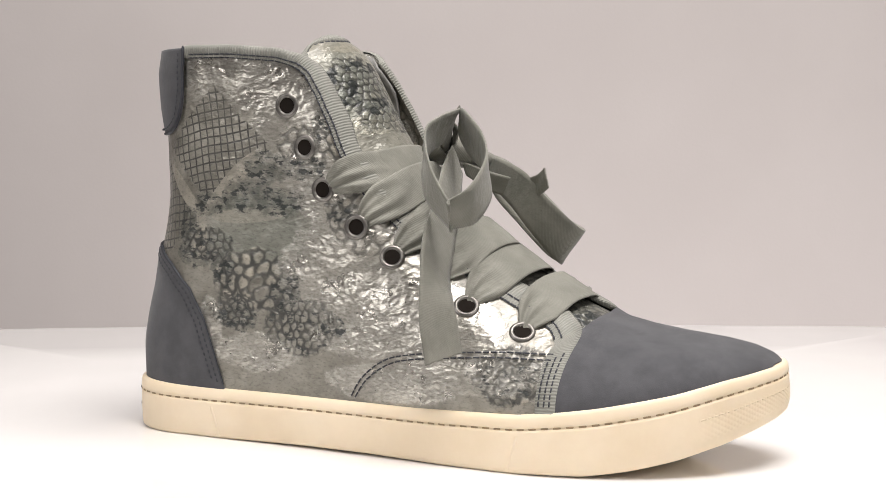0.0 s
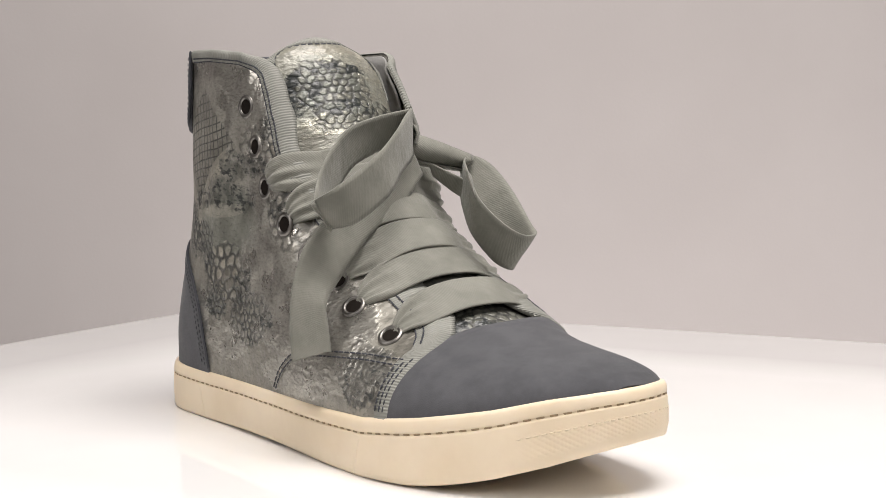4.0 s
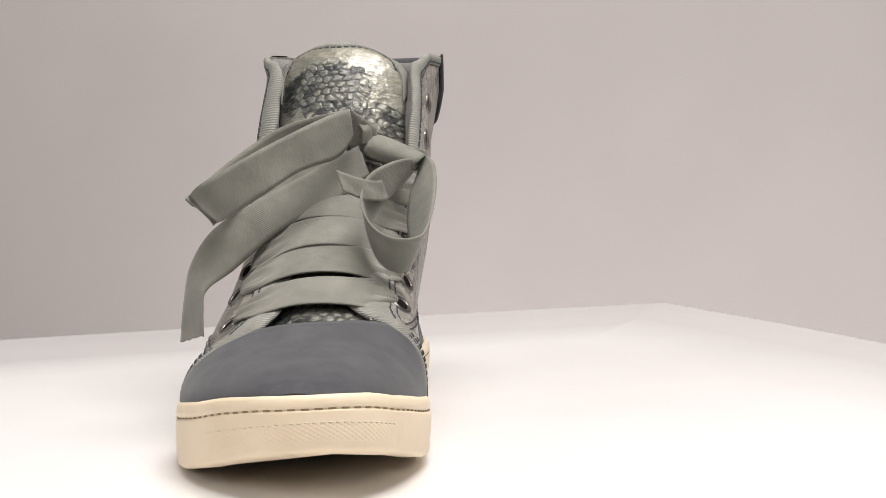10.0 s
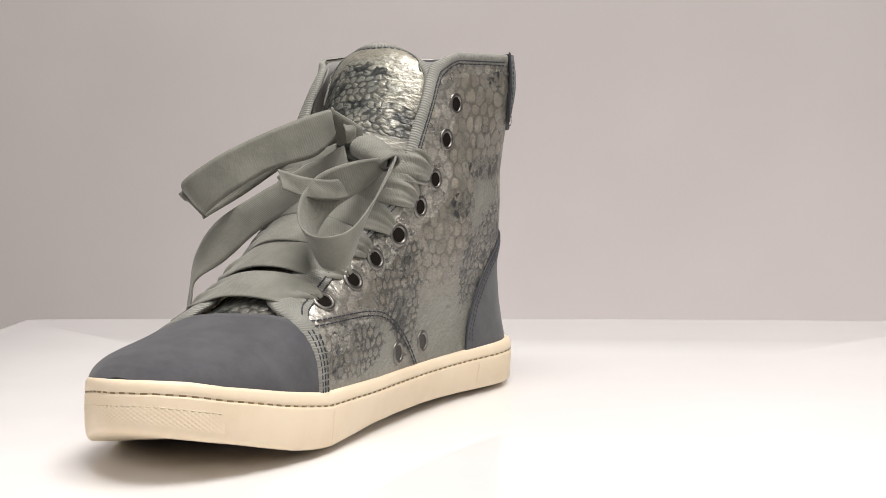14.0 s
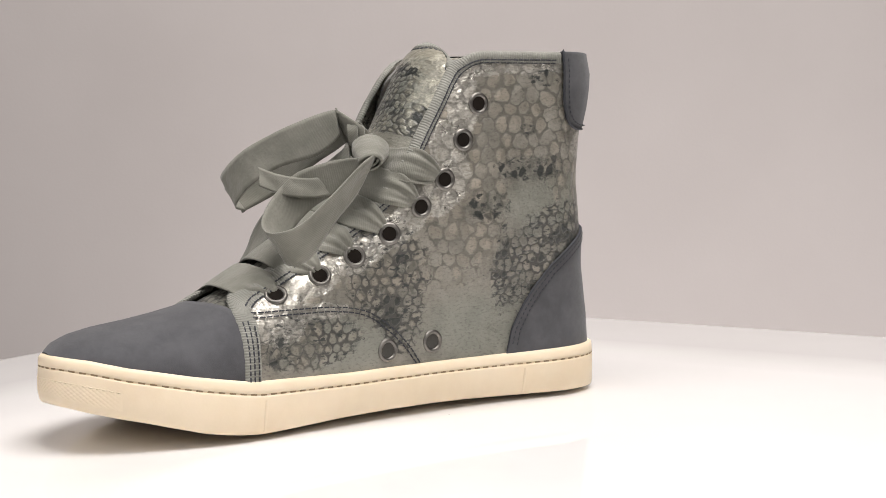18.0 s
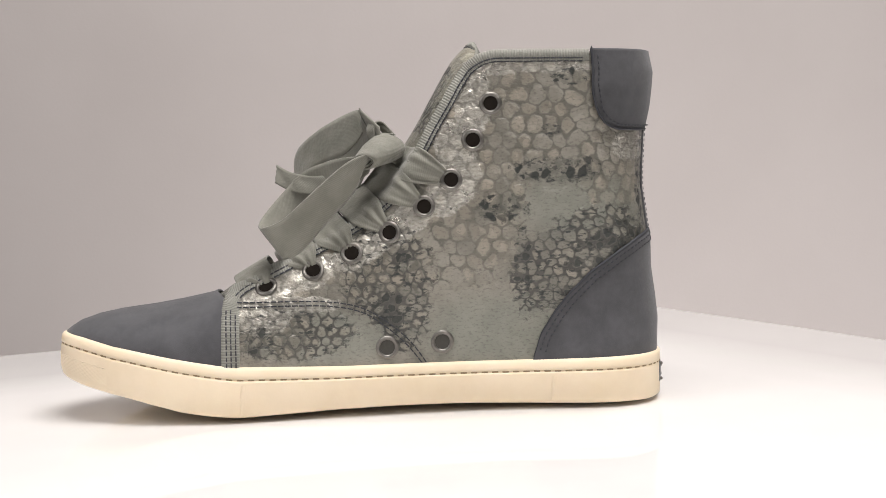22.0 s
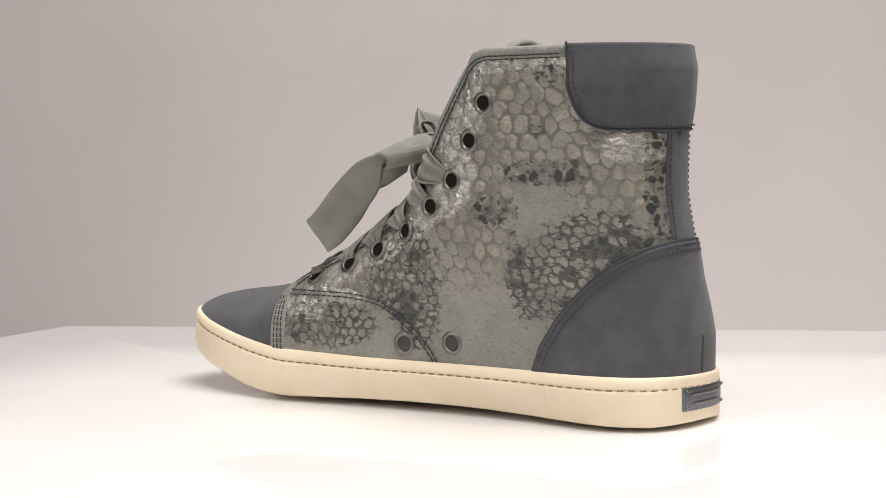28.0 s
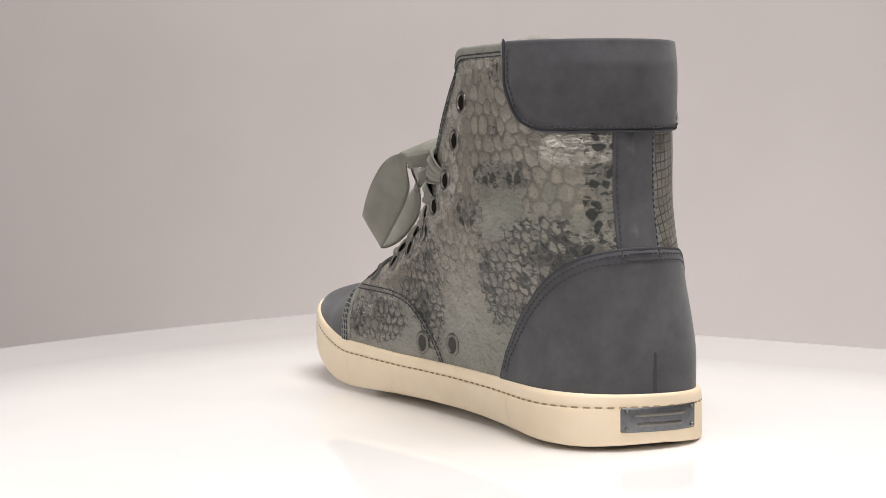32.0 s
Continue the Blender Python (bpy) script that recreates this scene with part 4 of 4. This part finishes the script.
def sole(parent):
    n = len(SOLE_RINGS[2.6])
    rows = [[m3(sole_point(g, i, h)) for i in range(n)] for h, g in PROFILE]
    bm = sheet(rows, wrap=True)
    bm.verts.ensure_lookup_table()
    vs = list(bm.verts)
    bm.faces.new(vs[:n])
    bm.faces.new(vs[-n:])
    bmesh.ops.recalc_face_normals(bm, faces=bm.faces[:])
    band = part("sole", bm, RUBBER, parent, "cream rubber cupsole with a stitched rim")
    pts = [sole_point(1.9, i % n, 0.76) for i in range(n + 1)]
    nrm = [np.array((b[0] - a[0], b[1] - a[1], 0.0)) for a, b in ((sole_point(0.2, i % n, 0.76), sole_point(2.6, i % n, 0.76)) for i in range(n + 1))]
    part("stitching", dashes(pts, nrm, dash=2.9, gap=1.9, wide=0.6, high=0.3), PALE_THREAD, band, "brown stitching in the rim")
    # upright joints of the wrapped rubber band
    for side, y, tip in (("M", -83, 2), ("M", 55, 1), ("L", -84, -6), ("L", 57, 6)):
        best = min(range(n), key=lambda i: abs(SOLE_RINGS[2.6][i][1] - y) + (0 if (i < n // 2) == (side == "M") else 1e3))
        rows = []
        for h in np.linspace(0.05, 0.66, 10):
            k = best
            p, q = sole_point(2.6, k, h), sole_point(2.6, (k + 1) % n, h)
            t = (q - p) / np.linalg.norm(q - p)
            o = sole_point(3.0, k, h) - p
            o = o / (np.linalg.norm(o) + 1e-9)
            shift = np.array((0, tip * (h - 0.3), 0))
            g = np.interp(h, (0, 0.1, 0.35, 0.66), (-0.6, -0.35, 0.0, -0.1))
            rows.append([m3(p + t * d + o * (u + g) + shift) for d, u in ((-0.9, -0.1), (-0.3, 0.28), (0.3, 0.28), (0.9, -0.1))])
        part("band_joint", sheet(rows, MID), RUBBER, band)
    # knurled bumper on the toe
    tip = min(range(n), key=lambda i: SOLE_RINGS[2.6][i][1])
    line = [np.array(SOLE_RINGS[2.6][(tip + i) % n]) for i in range(-44, 45)]
    run = np.concatenate([[0], np.cumsum([np.linalg.norm(b - a) for a, b in zip(line, line[1:])])])
    run -= run[44]
    rows = []
    for j in range(41):
        h, row = 0.14 + 0.44 * j / 40, []
        for i in range(-176, 177):
            w = i / 176 * 44
            f = float(np.interp(w, run, np.arange(-44, 45)))
            a0 = int(math.floor(f))
            u = f - a0
            p = sole_point(2.6, (tip + a0) % n, h) * (1 - u) + sole_point(2.6, (tip + a0 + 1) % n, h) * u
            q = sole_point(3.0, (tip + a0) % n, h) * (1 - u) + sole_point(3.0, (tip + a0 + 1) % n, h) * u
            o = q - p
            o[2] = 0
            o = o / (np.linalg.norm(o) + 1e-9)
            v = h * 21
            d = abs(math.sin((w + 1.6 * v) * 1.15)) * abs(math.sin((w - 1.6 * v) * 1.15))
            fade = min(1.0, (44 - abs(w)) / 14, min(j, 40 - j) / 8)
            row.append(m3(p + o * (0.02 + (0.04 + 0.26 * d) * fade)))
        rows.append(row)
    part("toe_bumper", sheet(rows, MID), RUBBER, band, "finely knurled rubber toe bumper")
    # plate let into the back of the sole
    rows = []
    for j, (h, lift) in enumerate(((0.22, -0.5), (0.23, 0.15), (0.26, 0.4), (0.5, 0.4), (0.68, 0.4), (0.73, 0.15), (0.74, -0.5))):
        row = []
        for k in range(25):
            x = -72.4 + 36.9 * k / 24
            i = min(range(n), key=lambda q: abs(SOLE_RINGS[2.6][q][0] - x) + (0 if SOLE_RINGS[2.6][q][1] > 90 else 1e3))
            px, py = SOLE_RINGS[2.6][i]
            i2 = (i + 1) % n
            qx, qy = SOLE_RINGS[2.6][i2]
            y = py + (qy - py) * ((x - px) / (qx - px) if abs(qx - px) > 1e-6 else 0)
            e = 0.0 if 0 < k < 24 else -0.8
            row.append(m3(np.array((x, y + lift + e, 0.8 + 20.0 * h + lean(x) * 0.7 + 0.5))))
        rows.append(row)
    plate = part("heel_plate", sheet(rows, MID), PLATE, band, "dark gunmetal name plate with four rivets", solid=0.0006)
    for x, h in ((-70, 0.30), (-70, 0.66), (-38, 0.30), (-38, 0.66)):
        k = int(round((x + 72.4) / 36.9 * 24))
        c = rows[2][k].lerp(rows[4][k], (h - 0.26) / 0.42)
        bm = bmesh.new()
        bmesh.ops.create_uvsphere(bm, u_segments=12, v_segments=8, radius=0.00085, matrix=Matrix.Translation(c + Vector((0, 0.0002, 0))))
        part("rivet", bm, NICKEL, plate)
    for z, a, b in ((0.58, 5, 20), (0.38, 6, 19)):
        strip = []
        for k in range(a, b + 1):
            c = rows[2][k].lerp(rows[4][k], (z - 0.26) / 0.42)
            up = 0.0
            strip.append([c + Vector((0, 0.0003, up - 0.0007)), c + Vector((0, 0.0005, up)), c + Vector((0, 0.0003, up + 0.0007))])
        part("lettering_bar", sheet(strip, MID), NICKEL, plate)
    return band


# ---- laces ----
def tape(name, pairs, parent, label="", cup=0.0, count=70, across=8, thick=0.0007, frayed=False):
    """A ribbon whose two edges pass through pairs of points, in millimetres."""
    a, b = np.array([p[0] for p in pairs], float), np.array([p[1] for p in pairs], float)
    rows, uvs, run, last = [], [], 0.0, None
    for i in range(count + 1):
        k = i / count
        p, q = spline(a, k), spline(b, k)
        t = (spline(a, min(k + 0.01, 1)) + spline(b, min(k + 0.01, 1)) - spline(a, max(k - 0.01, 0)) - spline(b, max(k - 0.01, 0)))
        n = np.cross(t, q - p)
        n = n / (np.linalg.norm(n) + 1e-9)
        mid = (p + q) / 2
        if last is not None:
            run += float(np.linalg.norm(mid - last))
        last = mid
        row, uv = [], []
        for j in range(across + 1):
            u = j / across
            w = cup * (1 - (2 * u - 1) ** 2) + 0.25 * math.sin(k * 17 + u * 4) * math.sin(u * math.pi)
            e = 0.0
            if frayed and i == count:
                e = 0.35 * math.sin(j * 2.6)
            pt = p + (q - p) * u + n * w + t / (np.linalg.norm(t) + 1e-9) * e
            row.append(m3(pt))
            uv.append((run * MM, u * float(np.linalg.norm(q - p)) * MM))
        rows.append(row)
        uvs.append(uv)
    return part(name, sheet(rows, uvs=uvs), RIBBON, parent, label, solid=thick)


def buried(p, clear):
    """Whether a point lies under the upper's surface, or nearer to it than clear."""
    x, y, z = p
    if z > ridge_z(y) + clear or z > quarter_top("M" if x > -36 else "L", y) + clear:
        return False
    c = centre_x(y, smooth01((z - 28) / 70))
    side = "M" if x > c else "L"
    return abs(x - c) < abs(skin(side, 105 - y, z)[0] - c) + clear


def lace_row(i, parent):
    """One ribbon from eyelet to eyelet over the tongue, gathered at both ends."""
    ends = {}
    for side in "ML":
        y, z = EYELETS[side][i]
        p, n = eye_frame(side, y, z)
        ends[side] = (np.array(p) / MM, np.array(n))
    mid = (ends["M"][0] + ends["L"][0]) / 2
    k = min((j / 200 for j in range(200)), key=lambda q: np.hypot(*(tongue_frame(q)[0] - mid[1:]) * np.array((1.0, 1.0))))
    p, t, n = tongue_frame(k)
    lift = 4.6 + (1.2 if i < 6 else 0.0)
    top = np.array((centre_x(p[0], 0.6), p[0] + n[0] * lift, p[1] + n[1] * lift))
    if i == 2:
        top = np.array((top[0] - 2, -19.0, 113.5))
    tan = np.array((0, t[0], t[1]))
    rows, uvs, run, last = [], [], 0.0, None
    full = 17.6 if i > 4 else 16.8
    for j in range(-36, 37):
        xi = j / 36
        side = "M" if xi > 0 else "L"
        e, en = ends[side]
        d = e + en * 0.3 - top
        a = abs(xi)
        c = top + np.array((d[0] * a, 0, 0)) + np.array((0, d[1], d[2])) * a ** 2.3
        if a > 0.95:
            c = c - en * (a - 0.95) / 0.05 * 2.2
        wide = 3.6 + (full - 3.6) * smooth01((1 - a) / 0.30) ** 0.65
        bunch = smooth01((a - 0.55) / 0.4)
        if last is not None:
            run += float(np.linalg.norm(c - last))
        last = c
        out = en * a + np.array((0, n[0], n[1])) * (1 - a)
        row, uv = [], []
        for q in range(19):
            u = q / 18 - 0.5
            g = math.sin(math.pi * min(1.0, max(0.0, (a - 0.5) / 0.48)))
            fold = g * (0.75 * math.sin(u * (13 + 2 * (i % 3)) + i * 1.3 + 2.2 * xi) + 0.75 * math.sin(u * 23 + i * 2.1 - 3.0 * a) * smooth01((a - 0.6) / 0.2))
            lay = 0.4 * math.cos(u * math.pi) + 0.6 * u
            pt = c + tan * (u * wide)
            if 0.12 < a < 0.96:
                for _ in range(30):
                    if not buried(pt, 3.5 - 2.2 * smooth01((a - 0.78) / 0.16)):
                        break
                    pt = pt + out * 0.6
            row.append(pt + out * (fold + lay * (0.3 + a * 0.8)))
            uv.append((run * MM, u * full * MM))
        rows.append(row)
        uvs.append(uv)
    grid = np.array(rows)
    for _ in range(4):
        grid[2:-2] = (grid[1:-3] + 2 * grid[2:-2] + grid[3:-1]) / 4
    rows = [[m3(p) for p in r] for r in grid]
    part("crossed_lace", sheet(rows, (-0.04, 0.05, 0.03), uvs=uvs), RIBBON, parent, solid=0.0007)


def shoelace(parent):
    # the knot: tape rolled into a tapered barrel, open at both ends
    a, b = np.array((-23.0, -18.0, 119.6)), np.array((-0.5, -29.0, 112.8))
    ax = (b - a) / np.linalg.norm(b - a)
    e1 = np.cross(ax, (0, 0, 1.0))
    e1 /= np.linalg.norm(e1)
    e2 = np.cross(e1, ax)
    rows, uvs = [], []
    for i in range(91):
        w = 2 * math.pi * (i / 90) * 1.45 + 2.6
        row, uv = [], []
        for j in range(13):
            k = j / 12
            r = tbl(k, (0, 0.1, 0.45, 0.8, 1), (7.7, 8.3, 7.8, 6.3, 5.3)) - 2.1 * (1 - i / 90) + 0.35 * math.sin(2 * w + 3 * k)
            c = a + (b - a) * k + ax * (1.8 * math.sin(w + 0.6) + 1.2 * (i / 90))
            row.append(m3(c + e1 * r * 1.12 * math.cos(w) + e2 * r * 0.86 * math.sin(w)))
            uv.append((7 * w * MM, k * 0.024))
        rows.append(row)
        uvs.append(uv)
    lace = part("shoelace", sheet(rows, m3((a + b) / 2), uvs=uvs), RIBBON, parent, "wide grey-green twill tape tied in a bow", solid=0.0009)
    for i in range(2, 8):
        lace_row(i, lace)
    tape("bow_loop", [((-20, -22, 128), (-20, -20, 114)), ((-29.5, -31, 136), (-33, -24, 121)), ((-30, -31.5, 135.6), (-33.5, -24.5, 121)), ((-46, -31, 132.5), (-45, -25, 117)), ((-62, -33, 127), (-58, -29, 111)),
                      ((-80, -45, 113.5), (-73, -40, 98.5)), ((-92.3, -59.5, 100.5), (-82, -55, 89)), ((-92, -60.5, 100.7), (-81.6, -56, 89)), ((-85, -66, 106), (-75, -63, 91.5)),
                      ((-66, -63, 117), (-60, -62, 101)), ((-50, -52.5, 126), (-47, -52, 110)), ((-38, -41, 132.5), (-34, -39.5, 115)), ((-30.5, -33.5, 135.6), (-29.5, -33, 121)), ((-29.5, -31.6, 135.2), (-28, -30.5, 125))], lace, "open loop of grey-green tape", count=110)
    tape("bow_loop", [((-9, -20, 116), (-9, -22, 114)), ((1.5, -28, 116), (-1, -28, 112)), ((7, -37, 112), (-4, -34, 99)), ((9, -50, 101), (-3.5, -45, 87)), ((7.5, -64, 88.5), (-0.5, -57, 73.5)), ((4, -72.5, 84.5), (-1, -63.5, 70)), ((-5, -76, 84.5), (-6, -66, 70)),
                      ((-13.5, -74, 89.5), (-12, -64.5, 74)), ((-19, -66, 99), (-17, -58, 84)), ((-17, -56, 108.5), (-15, -49, 93.5)), ((-9.5, -42, 113.5), (-9, -38, 101)), ((-1.5, -30, 115), (-3, -29, 109)), ((-8, -22, 116), (-8, -22, 112))], lace, "hanging loop of grey-green tape", count=100)
    tape("lace_tail", [((-27, -26, 120), (-22, -28, 108)), ((-42, -30, 112), (-35, -34, 97)), ((-67, -39, 98), (-57.5, -44, 85)), ((-86, -45, 85.5), (-76, -51, 69)),
                       ((-95, -48.7, 71), (-86, -58, 61)), ((-98, -50, 55), (-87, -60.5, 53)), ((-99, -53, 38.5), (-86.6, -62, 42.5))], lace, "long frayed tail of grey-green tape", count=90, frayed=True)
    tape("lace_tail", [((-18, -26, 113), (-16, -27, 107)), ((-14, -38, 108.5), (-12.5, -37, 100.5)), ((-15, -50, 106), (-13, -48.5, 97.5)), ((-21, -62, 107.5), (-18.5, -61, 98.5)), ((-28.5, -69.5, 111), (-26, -70, 102.5))], lace, "short tail of grey-green tape", count=50, frayed=True)
    tape("lace_twist", [((-28, -20, 124), (-25, -15, 124)), ((-29.5, -24, 128), (-27, -20, 129)), ((-27, -27, 129), (-24, -23, 130)), ((-25, -28, 126), (-22, -24, 127)), ((-25.5, -27, 121), (-22, -24, 121))], lace, count=30)
    tape("lace_twist", [((-20, -23, 113), (-20, -15, 112)), ((-29, -25, 116), (-28, -15, 114)), ((-33, -24, 120), (-32, -15, 119)), ((-29, -23, 124), (-27, -16, 124)), ((-22, -22, 124), (-21, -16, 124))], lace, count=30)


def sneaker():
    shoe = tagged(new("high_top_sneaker"), "metallic snake print high-top sneaker with ribbon bow on white turntable", "shoe")
    lining(shoe)
    tongue(shoe)
    for side in "ML":
        quarter(side, shoe)
        binding(side, shoe)
        for y, z in EYELETS[side]:
            eyelet(side, y, z, shoe)
    for y, z in VENTS:
        eyelet("M", y, z, shoe, 5.3, 3.3, "vent_eyelet")
    for d in (0.0, 1.9):
        seam("stitching", "M", [(-86, 50.4 - d), (-65.8, 50.9 - d), (-46, 50.5 - d), (-31, 47.5 - d), (-18.8 - d * 0.5, 40.2 - d), (-8.8 - d, 31.0 - d * 0.5), (-1.3 - d, 20.5)], shoe, dash=2.6, gap=0.5)
        seam("stitching", "L", [(-95, 41.7 - d), (-75, 42.3 - d), (-55, 41.5 - d), (-38, 39.8 - d), (-27 - d * 0.5, 37 - d), (-16.6 - d, 29.6 - d * 0.5), (-10.7 - d, 20.5)], shoe, dash=2.6, gap=0.5)
    heel_counter(shoe)
    back_strap(shoe)
    heel_tab(shoe)
    toe_cap(shoe)
    sole(shoe)
    shoelace(shoe)
    return shoe


room()
pedestal()
STAND = turntable()
SHOE = sneaker()


def motions():
    rows = [(t, turn(t)) for t in range(0, 33, 2)]
    walk(STAND, rows)
    walk(SHOE, rows)


motions()
